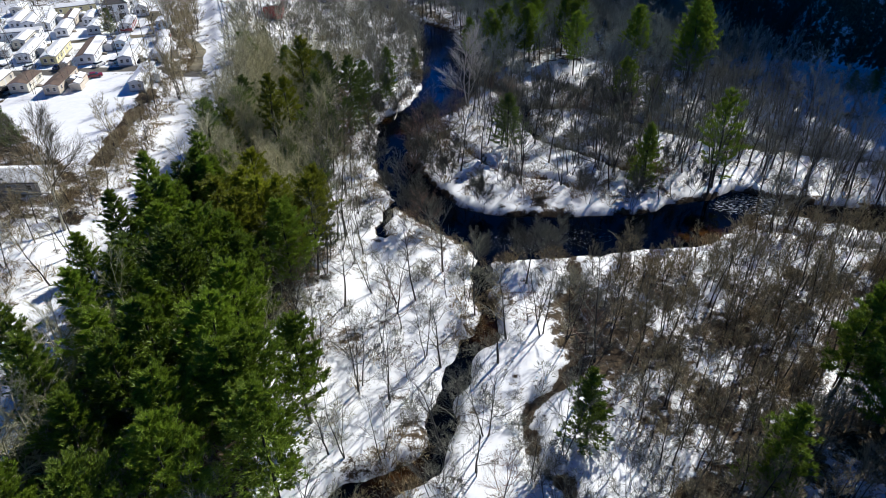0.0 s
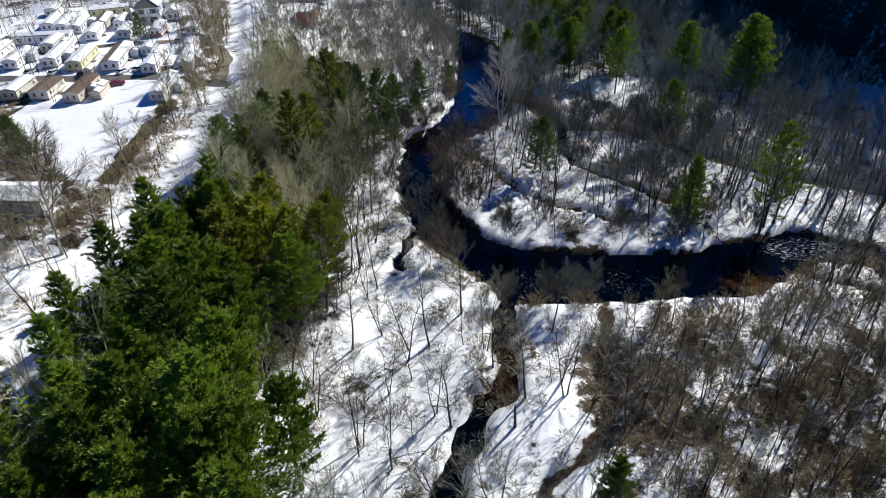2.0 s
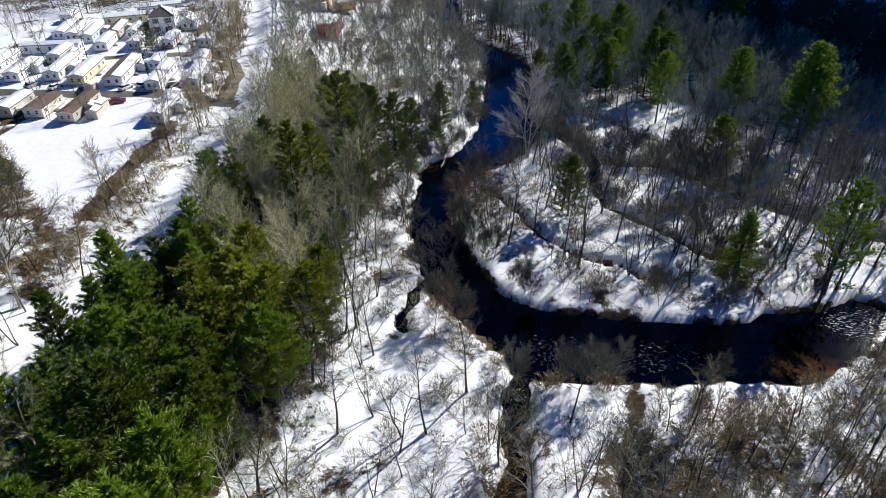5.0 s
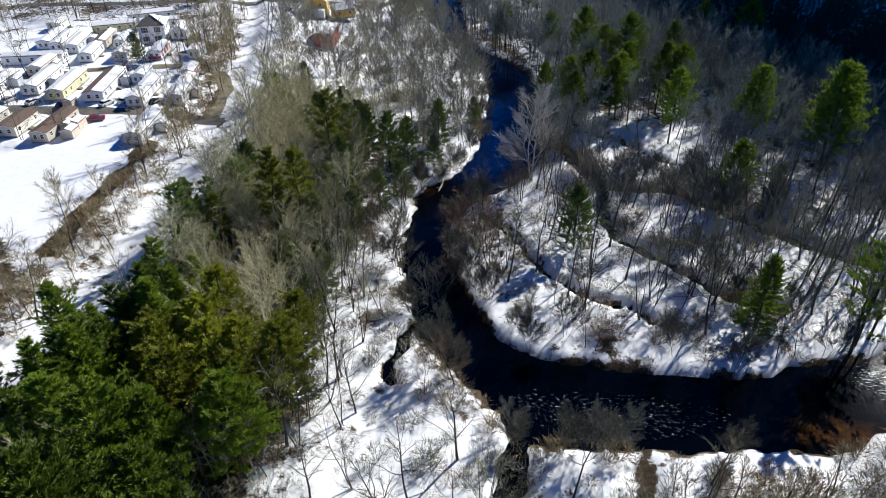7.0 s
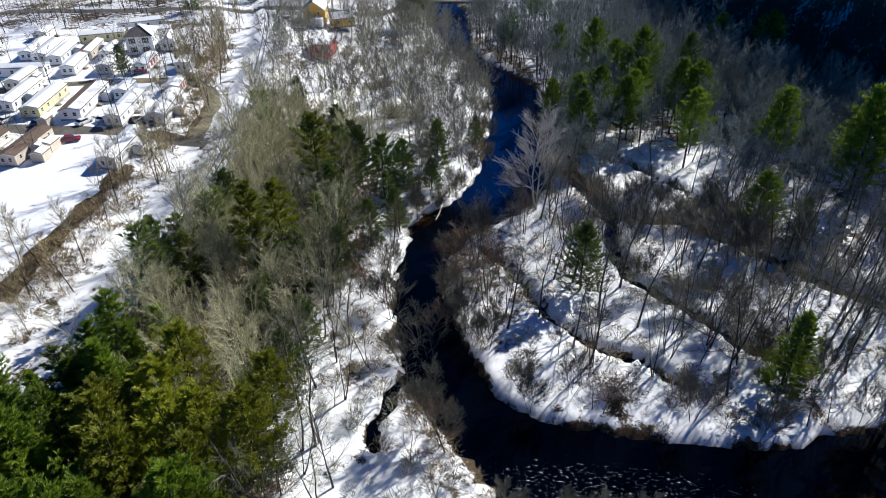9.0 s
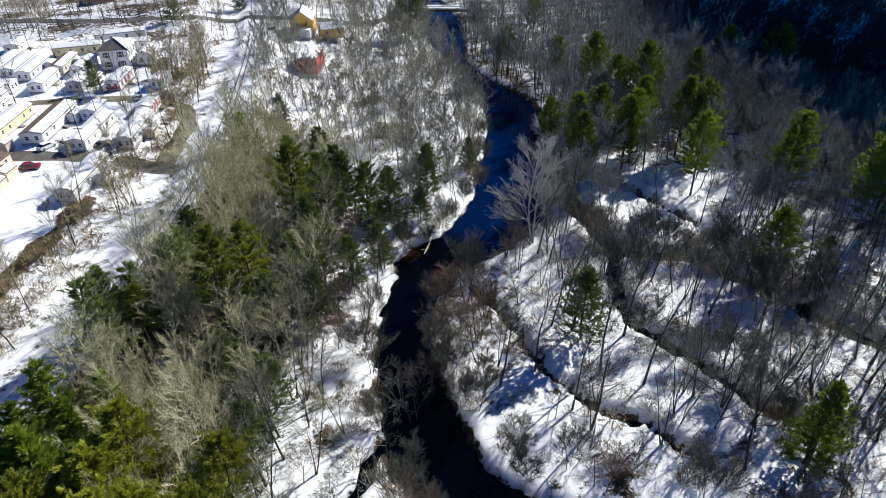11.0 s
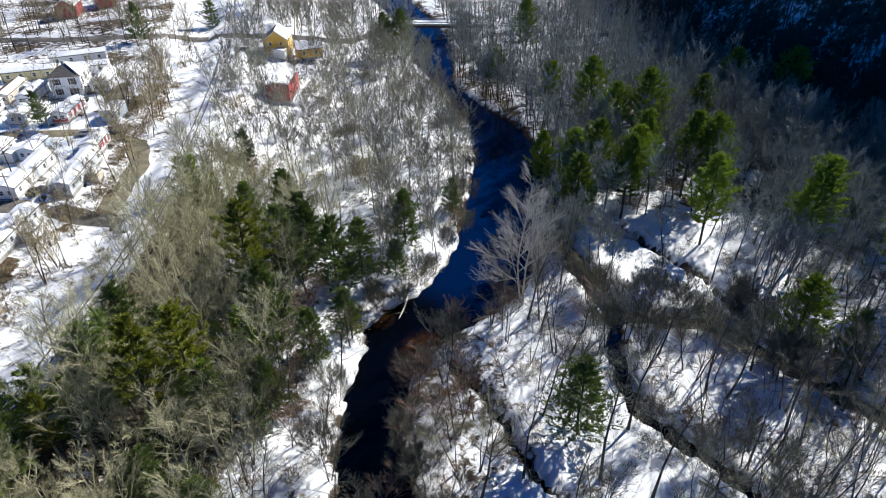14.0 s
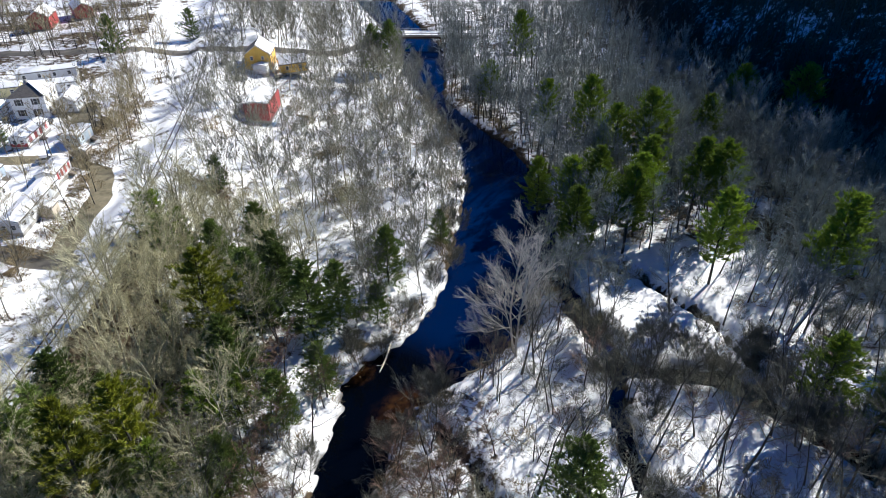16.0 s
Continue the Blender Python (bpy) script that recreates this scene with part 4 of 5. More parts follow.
def brush_density(x, y, r, g, s, d):
    p = 0.034 + 0.08 * smooth((wob(x, y, 26, 7) - 0.05) / 0.4)
    near = np.minimum.reduce(g)
    p = np.where((near < 3.6) & (near > 0.9), 0.17, p)
    p = np.where((g[2] < 5.5) & (g[2] > 0.7) & (y > 150) & (y < 214) & (x > 30), 0.3, p)
    p = np.where((r < 3.5) & (r > 0.4), np.where(wob(x, y, 21, 3) > -0.3, 0.22, 0.03), p)
    p = np.where((x < -6) & (s > 0) & (y > 140) & (y < 182) & (r < 7), 0.04, p)
    p = np.where((x > 6) & (y > 128) & (y < 150) & (r < 5), 0.012, p)
    p = np.where((s < -10) & (s > np.where(y < 215, -20, -26)) & (y > 120) & (y < 290), np.where(s < -14.5, 0.19, 0.1), p)
    p = np.where((s > 5) & (s < 44) & (y < 250), np.maximum(p, 0.05), p)
    p = np.where((x > 25) & (x < 45) & (y > 74) & (y < 112), np.maximum(p, 0.13), p)
    p = np.where((x > 9) & (x < 25) & (y > 66) & (y < 108) & (near > 3), 0.035, p)
    p = np.where((x > 30) & (y < 110), np.maximum(p, 0.1), p)
    p = np.where((x > -4) & (x < 18) & (y > 150) & (y < 196), np.maximum(p, 0.06), p)
    p = np.where((s < -5) & (y < 125), np.maximum(p, 0.03), p)
    p = np.where((s < -14) & (y < 57 - 0.973 * x) & (y > 112), np.maximum(p, 0.1), p)
    p = np.where((s < -20.5) & (y > 57 - 0.973 * x), 0, p)
    p = np.where(np.hypot(x - 5, y - 106) < 9, np.maximum(p, 0.13), p)
    p = np.where((x > 27) & (x < 62) & (y > 103) & (y < 110), np.maximum(p, 0.17), p)
    p = np.where((x > 30) & (x < 62) & (y > 110) & (y < 119), 0.015, p)
    p = np.where((x > 61) & (x < 100) & (y > 98) & (y < 121) & (near > 1.5), 0.17, p)
    p = np.where((x > 40) & (x <= 61) & (y > 98) & (y < 111), 0.2, p)
    p = np.where((x > 28) & (x < 56) & (y > 201) & (y < 234) & (near > 2), 0.012, p)
    p = np.where(((s < 3) & (s > -11)) | (r < 0.3) | (y > 330) | (d > 0), 0, p)
    return p


def bush_arrays(seed, height, wide, count):
    """A dome of fine crossing stems."""
    w = Wood(seed)
    r = w.r
    for i in range(12):
        az, out = r.uniform(0, 6.283), r.uniform(0.1, 1.0) * wide / height
        w.sliver(Vector((0.2 * math.cos(az), 0.2 * math.sin(az), -0.2)), Vector((math.cos(az) * out, math.sin(az) * out, 0.95)) * height, 0.09)
    for i in range(count):
        az, ri, up = r.uniform(0, 6.283), math.sqrt(r.random()), r.random()
        edge = math.sqrt(max(0.05, 1 - up * up))
        c = Vector((math.cos(az) * wide * ri * edge, math.sin(az) * wide * ri * edge, height * up * 0.85))
        d = Vector((c.x / wide + r.uniform(-0.7, 0.7), c.y / wide + r.uniform(-0.7, 0.7), 0.5 + r.uniform(-0.5, 0.7))).normalized()
        w.sliver(c, c + d * r.uniform(0.4, 1.05), 0.095)
    return w.arrays()


def plant_brush():
    X, Y, Z, r, s, d = scatter(-130, 115, 30, 330, 1.7, brush_density, 9)
    wooded = gully_dists(X, Y)[2] < 5.5
    pick = (s < 0) | (r < 4) | ((wob(X, Y, 31, 9) > 0.2) & ~wooded)
    tan = list(zip(X[pick], Y[pick], Z[pick]))
    dark = list(zip(X[~pick], Y[~pick], Z[~pick]))
    kinds = [bush_arrays(k, hh, ww, n) for k, hh, ww, n in ((51, 1.9, 1.6, 95), (52, 1.2, 1.8, 85), (53, 2.6, 1.9, 115))]
    woodland("bank_brush", tan, kinds, [MAT_TWIG_TAN, MAT_TWIG_TAN], "tan leafless brush along the banks and railway", "brush", 6, (0.7, 1.45))
    woodland("floodplain_brush", dark, kinds, [MAT_TWIG, MAT_TWIG], "grey-brown leafless brush in snow", "brush", 7, (0.6, 1.2))


# ---- railway, roads, bridge ----
def along(line, step):
    out = []
    for (ax, ay), (bx, by) in zip(line[:-1], line[1:]):
        n = max(1, int(math.hypot(bx - ax, by - ay) / step))
        out += [(ax + (bx - ax) * k / n, ay + (by - ay) * k / n) for k in range(n)]
    return out + [line[-1]]


def ribbon(name, line, half, lift, mat, label, category, height=None, thick=0.12):
    pts = along(line, 3.0)
    geo = Geo()
    rows = []
    for i, (x, y) in enumerate(pts):
        a, b = pts[max(i - 1, 0)], pts[min(i + 1, len(pts) - 1)]
        t = Vector((b[0] - a[0], b[1] - a[1], 0)).normalized()
        n = Vector((-t.y, t.x, 0))
        hw = half * (1 + 0.12 * math.sin(i * 1.7) + 0.08 * math.sin(i * 0.6))
        row = []
        for q in (-1, -0.5, 0, 0.5, 1):
            px, py = x + n.x * hw * q, y + n.y * hw * q
            row.append((px, py, (height if height is not None else ground_z(px, py)) + lift * (1 if abs(q) < 1 else 0.1)))
        rows.append(row)
    m = 5
    v = [p for row in rows for p in row]
    f = [(i * m + k, i * m + k + 1, (i + 1) * m + k + 1, (i + 1) * m + k) for i in range(len(rows) - 1) for k in range(m - 1)]
    geo.add(v, f)
    return tagged(new(name, geo.mesh(name, mat, True)), label, category, "", "structure")


CURVE = [(float(rail_x(y)), float(y)) for y in np.arange(30, 460, 2.0)]


def railway():
    track = thing("railway_track", Matrix.Identity(4), "snow-covered single railway track with rusty rails", "railway track", "", "structure")
    for side in (-0.72, 0.72):
        path = []
        for i, (x, y) in enumerate(CURVE):
            a, b = CURVE[max(i - 1, 0)], CURVE[min(i + 1, len(CURVE) - 1)]
            t = Vector((b[0] - a[0], b[1] - a[1])).normalized()
            px, py = x - t.y * side, y + t.x * side
            path.append((px, py, float(rail_z(y)) + 0.16))
        geo = Geo()
        v, f = [], []
        for i, p in enumerate(path):
            for dx, dz in ((-0.075, -0.1), (-0.075, 0.07), (0.075, 0.07), (0.075, -0.1)):
                v.append((p[0] + dx, p[1], p[2] + dz))
            if i:
                f += [((i - 1) * 4 + k, (i - 1) * 4 + (k + 1) % 4, i * 4 + (k + 1) % 4, i * 4 + k) for k in range(4)]
        geo.add(v, f)
        part("rail", geo, MAT_STEEL, track)


def bridge():
    b = thing("road_bridge", pose(-27, 391, 0, 0, 0, 2), "low concrete road bridge with snowy deck over the river", "bridge")
    part("deck", Geo().box(-24, 24, -3.6, 3.6, 4.6, 5.2), MAT_CONCRETE, b)
    for y in (-3.0, -1.0, 1.0, 3.0):
        part("girder", Geo().box(-22, 22, y - 0.2, y + 0.2, 3.6, 4.6), MAT_STEEL, b)
    part("deck_snow", Geo().box(-24, 24, -3.3, 3.3, 5.2, 5.32), MAT_SNOW, b)
    for x in (-14, 14):
        part("pier", Geo().box(x - 0.8, x + 0.8, -3.4, 3.4, -2, 3.6), MAT_CONCRETE, b)
    for y in (-3.4, 3.4):
        part("rail", Geo().box(-24, 24, y - 0.06, y + 0.06, 5.9, 6.15), MAT_CONCRETE, b)
        for k in range(17):
            part("post", Geo().box(-24 + 3 * k - 0.08, -24 + 3 * k + 0.08, y - 0.08, y + 0.08, 5.2, 5.95), MAT_CONCRETE, b)


# ---- buildings ----
def window(parent, m, w, h, shutters=False, name="window"):
    """A window on the wall plane y = 0 of m, facing -y."""
    win = part(name, Geo().box(-w / 2, w / 2, -0.02, 0.03, -h / 2, h / 2, m), MAT_GLASS, parent, "dark glass window")
    fr = Geo()
    for x0, x1, z0, z1 in ((-w / 2 - 0.09, w / 2 + 0.09, h / 2, h / 2 + 0.1), (-w / 2 - 0.09, w / 2 + 0.09, -h / 2 - 0.1, -h / 2), (-w / 2 - 0.09, -w / 2, -h / 2, h / 2),
                           (w / 2, w / 2 + 0.09, -h / 2, h / 2), (-w / 2, w / 2, -0.03, 0.03)):
        fr.box(x0, x1, -0.07, 0.02, z0, z1, m)
    part("frame", fr, MAT_TRIM, win)
    if shutters:
        for sx in (-1, 1):
            c = sx * (w / 2 + 0.32)
            part("shutter", Geo().box(c - 0.22, c + 0.22, -0.06, 0.02, -h / 2 - 0.05, h / 2 + 0.05, m), MAT_BLACK, win)


def gabled(name, label, category, x, y, turn, w, l, h, rise, paint, roof=MAT_SHINGLE, snow=(True, True), group="", over=0.25, windows=True, door=True, storeys=1, shutters=False, z=None, skirt=0.4):
    """A gabled house: front gable on y = 0 facing -y, running back to y = l."""
    gz = ground_z(x, y) if z is None else z
    b = thing(name, pose(x, y, gz, 0, 0, turn), label, category, group)
    H = h + skirt
    part("wall", Geo().extrude([(-w / 2, -0.4), (w / 2, -0.4), (w / 2, H), (0, H + rise), (-w / 2, H)], 0, l), PAINT[paint], b)
    part("skirting", Geo().box(-w / 2 - 0.03, w / 2 + 0.03, -0.03, l + 0.03, -0.4, skirt), MAT_CONCRETE, b)
    k = rise / (w / 2)
    for sd in (-1, 1):
        e = w / 2 + over
        part("roof", Geo().extrude([(0, H + rise + 0.02), (sd * e, H - over * k + 0.02), (sd * e, H - over * k + 0.14), (0, H + rise + 0.14)], -over, l + over), roof, b)
        if snow[0 if sd < 0 else 1]:
            cut = 0.12
            part("roof_snow", Geo().extrude([(sd * 0.0, H + rise + 0.145), (sd * (e - cut), H - (over - cut) * k + 0.145), (sd * (e - cut - 0.06), H - (over - cut) * k + 0.3), (0, H + rise + 0.36)], -over + 0.08, l + over - 0.08), MAT_SNOW, b, "thick white snow")
    part("fascia", Geo().extrude([(-w / 2 - over, H - over * k - 0.1), (0, H + rise - 0.1), (w / 2 + over, H - over * k - 0.1), (w / 2 + over, H - over * k + 0.1), (0, H + rise + 0.1), (-w / 2 - over, H - over * k + 0.1)], -over - 0.04, -over), MAT_TRIM, b)
    if windows:
        per = h / storeys
        for st in range(storeys):
            cz = skirt + per * st + per * 0.56
            nf = 2 if w > 3.4 else 1
            for i in range(nf):
                window(b, pose((i - (nf - 1) / 2) * w / (nf + 0.4), 0, cz), 0.8, per * 0.42, shutters)
            for sd in (-1, 1):
                n = max(2, int(l / 3.6))
                for i in range(n):
                    if door and st == 0 and sd > 0 and i == n // 2:
                        continue
                    window(b, pose(sd * w / 2, l * (i + 0.5) / n, cz, 0, 0, 90 * sd), 0.9, per * 0.4, shutters)
    if door:
        m = pose(w / 2, l * (max(2, int(l / 3.6)) // 2 + 0.5) / max(2, int(l / 3.6)), 0, 0, 0, 90)
        part("door", Geo().box(-0.45, 0.45, -0.05, 0.02, skirt, skirt + 2.03, m), MAT_TRIM, b, "pale entrance door")
        st = Geo()
        for i in range(3):
            st.box(-0.7, 0.7, -0.3 * (3 - i) - 0.5, 0, -0.3, skirt * (i + 1) / 3 - 0.02, m)
        part("steps", st, MAT_WOOD, b)
    return b


def car(x, y, turn, paint, label, snow=False):
    c = thing("parked_car", pose(x, y, ground_z(x, y) + 0.02, 0, 0, turn), label, "car", "parked cars")
    part("body", Geo().extrude([(-2.2, 0.3), (2.2, 0.3), (2.25, 0.65), (2.1, 0.85), (0.95, 0.95), (-1.9, 0.98), (-2.25, 0.8)], -0.88, 0.88), CAR_PAINT[paint], c, bevel=0.04)
    part("window_glass", Geo().extrude([(1.0, 0.93), (0.35, 1.4), (-1.2, 1.42), (-1.9, 0.95)], -0.78, 0.78), MAT_GLASS, c, "dark glass")
    part("roof", Geo().extrude([(0.4, 1.38), (0.3, 1.46), (-1.15, 1.48), (-1.3, 1.4)], -0.74, 0.74), MAT_SNOW if snow else CAR_PAINT[paint], c)
    for wx in (-1.35, 1.35):
        for wy in (-0.82, 0.82):
            wh = part("wheel", Geo().tube([(wx, wy - 0.1, 0.32), (wx, wy + 0.1, 0.32)], [0.32, 0.32], 12), MAT_TYRE, c)
            part("rim", Geo().tube([(wx, wy - 0.115, 0.32), (wx, wy + 0.115, 0.32)], [0.18, 0.18], 10), CAR_PAINT["silver"], wh)


HOMES = [  # x, y, turn, width, length, paint, snow left, snow right
    (-105, 181.5, 5, 4.2, 16, "tan", 0, 0), (-115.5, 184, 5, 5.2, 11, "cream", 0, 0), (-81.3, 182, 7, 4.1, 17, "grey", 1, 1), (-92.8, 204.8, 9, 4.2, 18, "white", 1, 1),
    (-106, 207.5, 11, 5.4, 21, "white", 0, 1), (-118, 208.5, 10, 4.8, 18, "straw", 1, 1), (-83, 208, 11, 4.2, 18, "grey", 1, 1), (-129, 242.3, 14, 4.2, 13, "white", 1, 1),
    (-118.3, 244, 10, 4.4, 11, "grey", 1, 1), (-107.5, 246, 10, 4.2, 12, "striped", 1, 1), (-127.5, 211.5, 11, 4.6, 18, "white", 1, 1),
    (-101, 223, 9, 3.8, 8, "blue", 1, 1), (-88.5, 228, 11, 4.2, 8, "striped", 1, 1), (-146.5, 254, 14, 4.6, 17, "white", 1, 1), (-140, 252, 14, 4.6, 16, "grey", 1, 1),
    (-152.5, 256, 14, 4.4, 17, "white", 1, 1), (-137, 228, 10, 4.4, 12, "cream", 1, 1), (-164, 280, 12, 5.0, 8, "cream", 1, 1), (-133, 258, 14, 4.2, 14, "tan", 0, 1), (-126, 258, 12, 4.0, 12, "white", 1, 1),
    (-160, 218, 10, 4.4, 16, "white", 1, 1), (-150, 216, 10, 4.4, 16, "white", 1, 1), (-139, 210, 10, 4.4, 15, "white", 1, 1), (-124, 184, 5, 4.6, 12, "cream", 1, 1)]


def village():
    for x, y, turn, w, l, paint, sl, sr in HOMES:
        colour = {"straw": "pale yellow", "striped": "red-panelled white"}.get(paint, paint)
        striped, paint = paint == "striped", "white" if paint == "striped" else paint
        home = gabled("mobile_home", colour + " mobile home with " + ("snow-covered roof" if sl else ("half-bare" if sr else "bare brown") + " shingle roof") + " in snow", "mobile home", x, y, turn, w, l, 2.25, 0.55, paint,
               MAT_BROWN_ROOF if not sl else MAT_SHINGLE, (bool(sl), bool(sr)), "mobile homes", 0.2)
        if striped:
            for k in range(4):
                part("red_panel", Geo().box(w / 2, w / 2 + 0.05, l * (0.1 + 0.23 * k), l * (0.21 + 0.23 * k), 0.9, 2.4), PAINT["red"], home, "red siding panel")
            part("red_panel", Geo().box(-w / 2 + 0.05, w / 2 - 0.05, -0.05, 0, 0.5, 1.35), PAINT["red"], home, "red siding panel")
    for i, (x, y, turn, w, l, paint, sl, sr) in enumerate(HOMES):
        if i % 2 == 0 and l > 10:
            spot = pose(x, y, 0, 0, 0, turn) @ Vector((w / 2 + 1.45, l * (0.35 + 0.07 * (i % 5)), 0))
            gabled("enclosed_porch", "small " + ("tan", "grey", "white")[i % 3] + " enclosed porch with snowy roof beside a mobile home", "porch", spot.x, spot.y, turn, 2.4, 3.0 + 0.4 * (i % 3), 1.9, 0.3,
                   ("tan", "grey", "white")[i % 3], MAT_SHINGLE, (i % 4 != 0, True), "enclosed porches", 0.15, False, False)
    gabled("mobile_home", "long white mobile home with snowy roof seen broadside", "mobile home", -136.4, 243.3, 100, 4.6, 19, 2.6, 0.6, "white", MAT_SHINGLE, (True, True), "mobile homes", 0.2)
    gabled("long_house", "long yellow and white low house with snowy roof", "house", -134, 285, 113, 5, 15, 2.7, 0.7, "straw", MAT_SHINGLE, (True, True), "long low houses")
    gabled("long_house", "long white low house with snowy roof", "house", -119.5, 291, 113, 5, 14, 2.7, 0.7, "white", MAT_SHINGLE, (True, True), "long low houses")
    gabled("long_house", "long grey low house with snowy roof", "house", -128, 304, 118, 5, 17, 2.7, 0.7, "grey", MAT_SHINGLE, (True, True), "long low houses")
    gabled("small_house", "small white box house with flat snowy roof", "house", -95, 248, 8, 4.2, 7, 2.6, 0.3, "blue", MAT_SHINGLE, (True, True))
    white_house()
    yellow_house()
    gabled("field_house", "low grey house with a snow-covered roof among bare trees", "house", -80.5, 126, 88, 7.5, 12.5, 2.6, 1.2, "grey", MAT_SHINGLE, (True, True), "", 0.35)
    gabled("red_barn", "red board barn with snow-covered roof", "barn", -61.6, 283, 5, 7.2, 13, 5.2, 0.35, "red", MAT_SHINGLE, (True, True), "", 0.2, False, False)
    gabled("garden_shed", "small grey shed with snowy roof", "shed", -73, 318.5, 4, 4.6, 6, 2.6, 0.4, "grey", MAT_SHINGLE, (True, True), "", 0.2, False, False)
    gabled("far_barn", "distant dark red barn with snowy roof", "barn", -174, 354, 20, 8, 12, 4.5, 2.4, "red", MAT_SHINGLE, (True, True), "", 0.3, False, False)
    gabled("far_barn", "distant dark red barn with snowy roof", "barn", -166, 372, 40, 7, 12, 4.0, 2.0, "red", MAT_SHINGLE, (True, True), "", 0.3, False, False)
    for x, y, w, l in ((-99.5, 184, 3, 3.5), (-101, 189, 3.4, 4), (-90, 243, 3, 3), (-111, 203, 2.6, 3)):
        gabled("garden_shed", "small weathered wooden shed beside a home", "shed", x, y, 5, w, l, 1.9, 0.5, "tan", MAT_BROWN_ROOF, (False, True), "garden sheds", 0.15, False, False, skirt=0.1)


def hip_roof(b, w, l, H, rise, over, mat, snow_side):
    e, cy = over, l / 2
    ridge = max(0.4, (l - w) / 2)
    c = [(-w / 2 - e, -e, H), (w / 2 + e, -e, H), (w / 2 + e, l + e, H), (-w / 2 - e, l + e, H), (0, cy - ridge, H + rise), (0, cy + ridge, H + rise)]
    part("roof", Geo().add(c, [(0, 1, 4), (1, 2, 5, 4), (2, 3, 5), (3, 0, 4, 5), (3, 2, 1, 0)]), mat, b, "grey hip roof")
    if snow_side:
        p = [Vector(c[i]) + Vector((0, 0, 0.04)) for i in (1, 2, 5, 4)]
        q = [v + Vector((0.0, 0, 0.22)) for v in p]
        part("roof_snow", Geo().add(p + q, [(4, 5, 6, 7), (0, 1, 5, 4), (1, 2, 6, 5), (2, 3, 7, 6), (3, 0, 4, 7)]), MAT_SNOW, b, "thick white snow")


def white_house():
    b = thing("white_house", pose(-117.8, 266, ground_z(-117.8, 266), 0, 0, 16), "two-storey white house with black shutters and hip roof", "house")
    w, l, H = 8.6, 9.5, 6.0
    part("wall", Geo().box(-w / 2, w / 2, 0, l, -0.5, H), PAINT["white"], b)
    hip_roof(b, w, l, H, 2.6, 0.5, MAT_SHINGLE, True)
    for st in range(2):
        for i in range(2):
            window(b, pose(-2.2 + 4.2 * i, 0, 1.7 + 2.9 * st), 0.95, 1.6, True)
        for i in range(3):
            window(b, pose(w / 2, 1.6 + 3.1 * i, 1.7 + 2.9 * st, 0, 0, 90), 0.95, 1.5, False)
    part("door", Geo().box(0.6, 1.6, -0.06, 0.02, 0.2, 2.3), MAT_BLACK, b, "dark entrance door")
    part("chimney", Geo().box(-0.9, -0.2, 4.0, 4.8, H + 1, H + 3.3), MAT_CONCRETE, b)
    part("porch", Geo().box(w / 2, w / 2 + 2.2, 1.5, 7.5, -0.4, 0.5), MAT_WOOD, b)
    gabled("garage", "white attached garage with snowy roof", "garage", -110.5, 270.5, 16, 5.2, 9, 2.8, 1.5, "white", MAT_SHINGLE, (True, True), "", 0.3, True, False)


def yellow_house():
    gabled("yellow_house", "two-storey yellow clapboard house with snowy gable roof", "house", -74.5, 321.5, 10, 8.8, 10, 5.2, 3.2, "yellow", MAT_SHINGLE, (False, True), "", 0.35, True, False, 2)
    gabled("house_wing", "yellow one-storey wing with snow-covered roof", "house", -68.8, 325.5, -62, 6, 9, 3.0, 1.8, "yellow", MAT_SHINGLE, (True, True), "", 0.3, True, False)


def pole(x, y, h=8.5):
    p = thing("utility_pole", pose(x, y, ground_z(x, y)), "grey wooden utility pole with a crossarm", "pole", "utility poles")
    part("shaft", Geo().tube([(0, 0, -0.5), (0, 0, h)], [0.15, 0.1], 8), MAT_WOOD, p)
    part("crossarm", Geo().box(-1.1, 1.1, -0.06, 0.06, h - 0.9, h - 0.75), MAT_WOOD, p)


def pool(x, y):
    p = thing("swimming_pool", pose(x, y, ground_z(x, y)), "round blue above-ground pool covered with snow", "pool")
    part("wall", Geo().tube([(0, 0, -0.4), (0, 0, 1.25)], [2.7, 2.7], 28), PAINT["pool"], p)
    part("rim", Geo().tube([(0, 0, 1.25), (0, 0, 1.33)], [2.85, 2.85], 28), MAT_TRIM, p)
    part("snow_cover", Geo().tube([(0, 0, 1.33), (0, 0, 1.45), (0, 0, 1.52)], [2.6, 2.4, 1.2], 28), MAT_SNOW, p, "soft white snow", True)


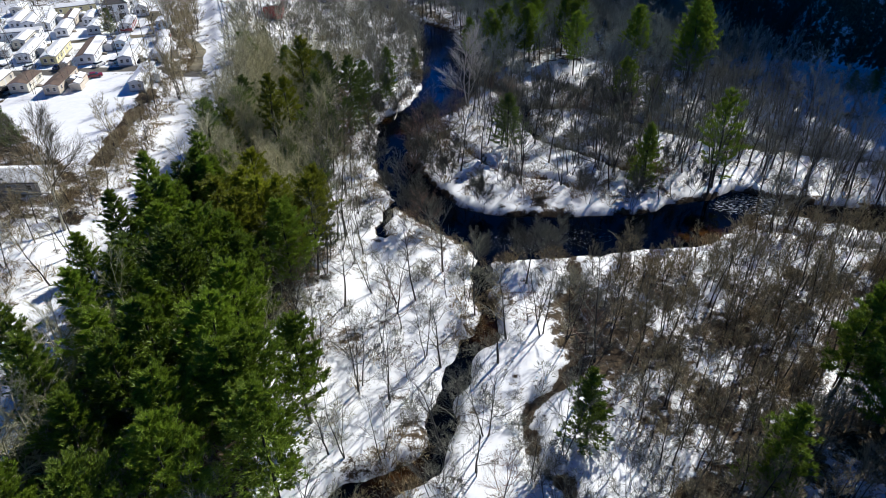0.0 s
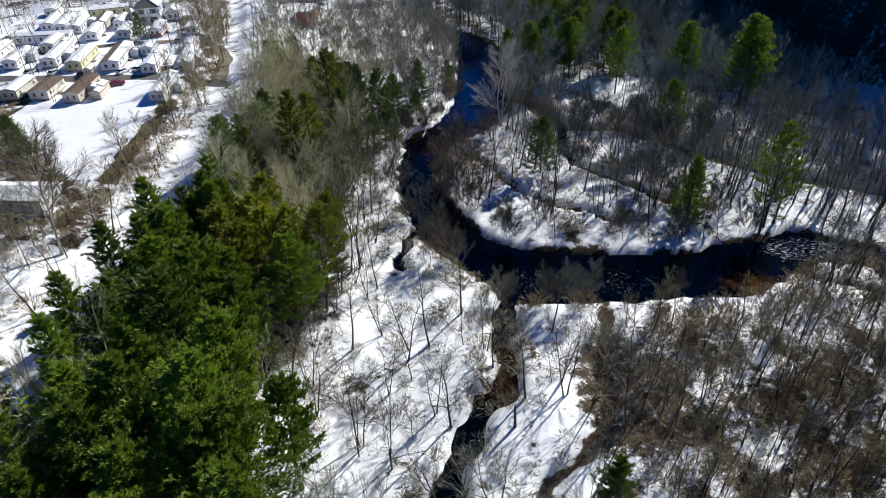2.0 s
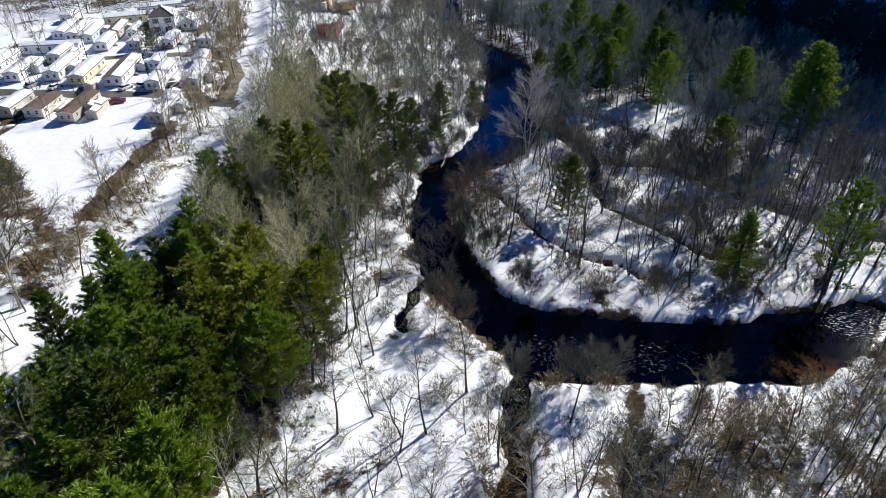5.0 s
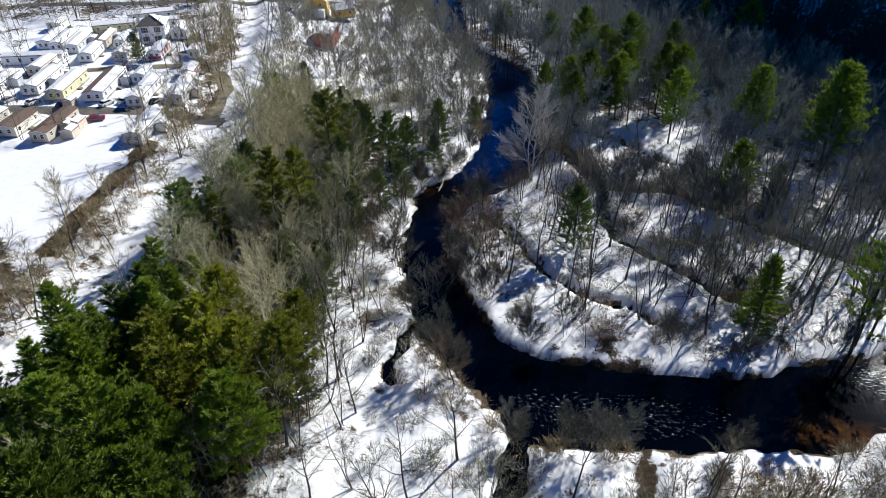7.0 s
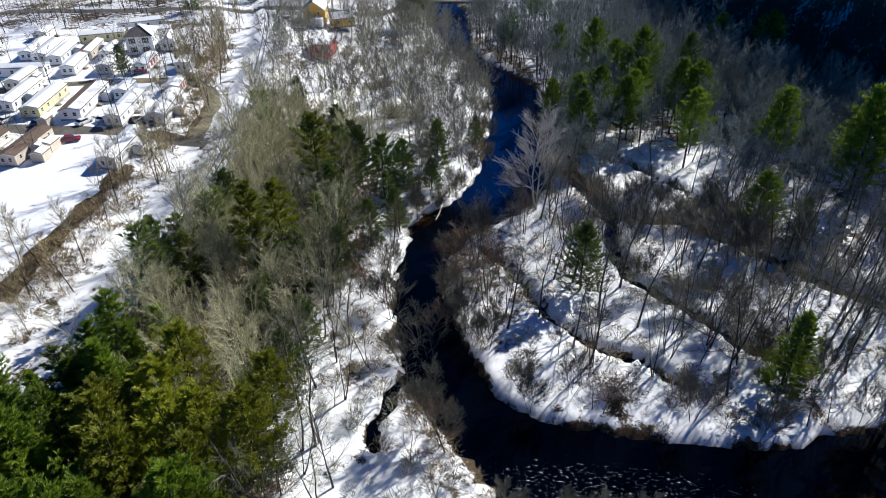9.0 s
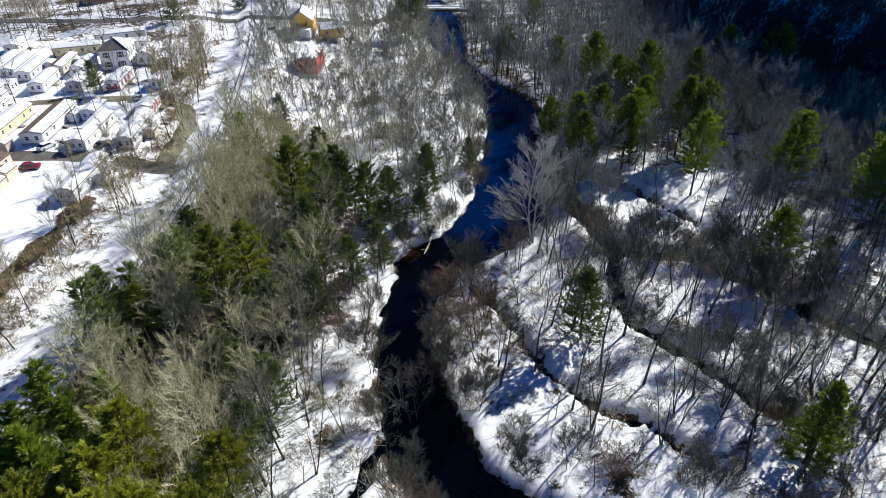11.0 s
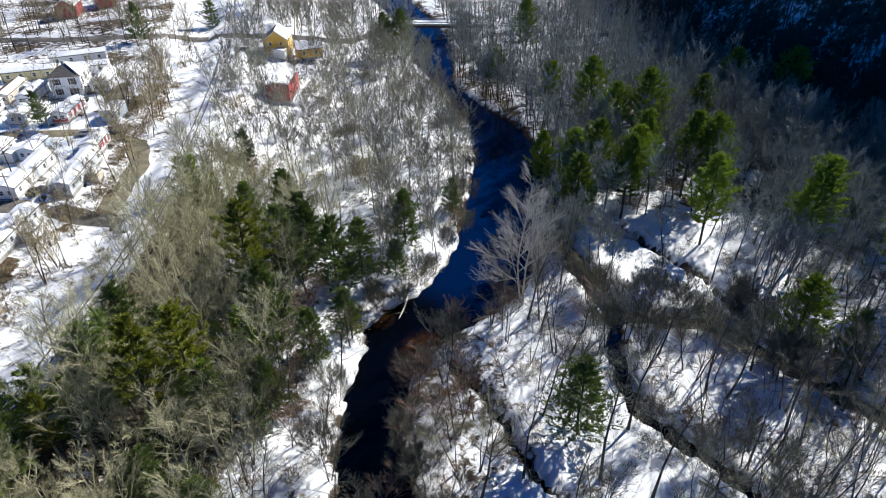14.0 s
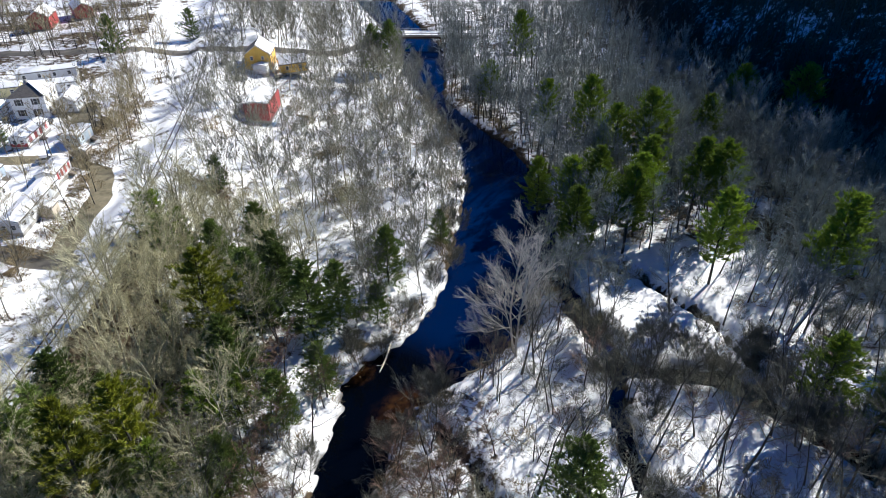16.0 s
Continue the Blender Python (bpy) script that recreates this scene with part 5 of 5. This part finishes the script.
def yard_things():
    pool(-82, 321)
    for x, y, t, c, l, sn in ((-98.7, 195.5, 25, "red", "dark red parked car beside the lane", False), (-113.5, 205, 80, "blue", "dark blue parked car", False), (-101.5, 206, 70, "white", "white parked car by a mobile home", True),
                              (-120.5, 186.5, 60, "black", "black parked car in a snowy yard", False), (-97.5, 208.5, 75, "white", "white parked car by a mobile home", True), (-88.5, 208, 80, "black", "black parked car by a mobile home", False),
                              (-110, 236, 70, "blue", "dark blue parked car", False), (-96, 239, 20, "silver", "silver parked car by the lane", False), (-112, 262, 20, "black", "black parked pickup beside the white house", False),
                              (-123, 206, 75, "white", "white parked car by a mobile home", True), (-131, 207, 75, "silver", "silver parked car by the lane", False), (-86, 322, 10, "blue", "blue parked car beside the yellow house", True),
                              (-67, 321, 60, "black", "black parked car by the shed", True), (-77, 311, 30, "silver", "silver parked car in the snowy yard", True), (-84.5, 206.5, 80, "blue", "blue parked car by a mobile home", False)):
        car(x, y, t, c, l, sn)
    for x, y in ((-97.5, 243), (-88, 201), (-109, 243), (-125, 199), (-140, 205), (-90, 312)):
        pole(x, y)


ribbon("lane_south", [(-185, 203), (-140, 202), (-123, 202), (-105, 201.5), (-88, 202.5), (-68, 203)], 2.6, 0.05, MAT_ASPHALT, "worn damp asphalt lane between mobile homes", "road")
ribbon("lane_north", [(-185, 218), (-137, 228), (-123, 235), (-112, 238), (-96, 241), (-84, 240), (-77, 228), (-74, 212), (-72, 204)], 2.4, 0.05, MAT_GRAVEL, "thawed gravel lane curving round the mobile homes", "road")
ribbon("village_road", [(-260, 318), (-160, 325), (-122, 332), (-107, 338), (-90, 340), (-62, 366), (-50, 391)], 3.2, 0.06, MAT_ASPHALT, "asphalt road crossing the railway", "road")
ribbon("yard", [(-112, 277), (-104, 270), (-98, 262), (-100, 254)], 4.5, 0.05, MAT_GRAVEL, "thawed gravel yard beside the white house", "yard")
railway()
bridge()
village()
yard_things()
CLEAR += [(x - w / 2 - 2.5, x + w / 2 + 2, y - 1, y + l + 1) for x, y, t, w, l, p, a, c in HOMES]
CLEAR += [(-96, -79, 119.5, 132), (-125, -105, 262, 282), (-84, -58, 322, 343), (-67, -55, 275, 300), (-80, -66, 312, 326), (-160, -104, 284, 316), (-186, -155, 346, 390), (-125, -88, 330, 346), (-100, -90, 246, 256), (-52, -4, 385, 397)]
PARK_TREES = [(-111, 183, "broad", 0.75), (-103, 187.5, "broad", 0.8), (-128.5, 207, "broad", 0.8), (-158, 276, "broad", 0.9), (-122.6, 263, "broad", 0.8), (-97.5, 262, "slim", 0.9), (-83.6, 352, "broad", 1.1),
              (-101, 266, "slim", 0.85), (-95, 270, "tall", 0.8), (-144, 320, "broad", 0.9), (-138, 300, "slim", 0.8), (-92, 352, "slim", 0.9), (-118, 199, "broad", 0.6)]
FIELD_TREES = [(-88, 117.5, 1.0), (-77, 125, 1.1), (-81, 112, 0.9), (-67, 103, 1.05), (-76, 97, 0.95), (-71.5, 110.5, 1.45), (-93, 134, 0.9), (-90, 117, 0.85), (-72, 88, 0.9)]
FIELD_OAK = bare_wood(77, 14, 0.4, 0.3, 12, 9, True, 1, 0.015, 0.07, 12, 1.5, 0.035, 0.6).split("oak", MAT_BARK_GREY, MAT_TWIG_BROWN)
for i, (x, y, size) in enumerate(FIELD_TREES):
    plant("field_tree", FIELD_OAK if size > 1.08 else NEAR["olive" if i % 2 else "broad"], x, y, size, "spreading leafless olive-brown tree at the edge of the snowy field", "bare tree", "trees at the field's edge", 61 * i)
for i, (x, y, kind, size) in enumerate(PARK_TREES):
    plant("yard_tree", NEAR[kind], x, y, size, "bare dark yard tree standing in snow among homes", "bare tree", "yard trees", 53 * i)
plant("sycamore_tree", SYCAMORE, -98.5, 285, 0.8, "pale leafless sycamore with white limbs beside the railway", "sycamore tree", "", 120)
plant_woods()
plant_brush()


def fallen(x, y, turn, length, rad, rise, mat, label, stubs=True):
    o = thing("fallen_log", pose(x, y, max(ground_z(x, y), 0.05) + rad * 0.6, 0, -rise, turn), label, "fallen log", "fallen logs")
    part("log", Geo().tube([(0, 0, 0), (length * 0.35, 0.15, 0.05), (length * 0.7, -0.1, 0), (length, 0.1, 0)], [rad, rad * 0.85, rad * 0.6, rad * 0.3], 7), mat, o, "", True)
    g = Geo()
    for k in range(7 if stubs else 2):
        a = length * (0.45 + 0.07 * k)
        g.tube([(a, 0, 0), (a + 0.8, (-1) ** k * 1.0, 0.4 + 0.1 * (k % 3))], [rad * 0.35, rad * 0.12], 4)
    part("branch_stubs", g, mat, o)


for q in ((-8.7, 200.5, -96, 9.6, 0.2, -6, MAT_PALE, "pale fallen trunk leaning into the river", False), (5, 194, 28, 9, 0.25, 1, MAT_WOOD, "grey driftwood log on the bank"), (7, 197, 20, 7, 0.18, 0, MAT_WOOD, "grey driftwood log on the bank"),
          (24, 88, 10, 7, 0.2, 1, MAT_WOOD, "grey fallen trunk on snow"), (9, 98, 190, 8, 0.15, 4, MAT_BARK, "bare branch reaching over the stream"), (40, 160, -40, 9, 0.2, 0, MAT_WOOD, "fallen trunk beside the slough")):
    fallen(*q)
snag = thing("dead_snag", pose(11, 82, ground_z(11, 82), 2, -3, 0), "broken dead tree trunk standing in snow", "dead tree")
part("trunk", Geo().tube([(0, 0, -0.4), (0.05, 0, 1.5), (0, 0.05, 3.4), (0.1, 0, 5.2)], [0.28, 0.22, 0.19, 0.1], 7), MAT_BARK, snag, "", True)
part("branch_stub", Geo().tube([(0, 0, 3.0), (0.5, 0.1, 3.5)], [0.08, 0.03], 5), MAT_BARK, snag)
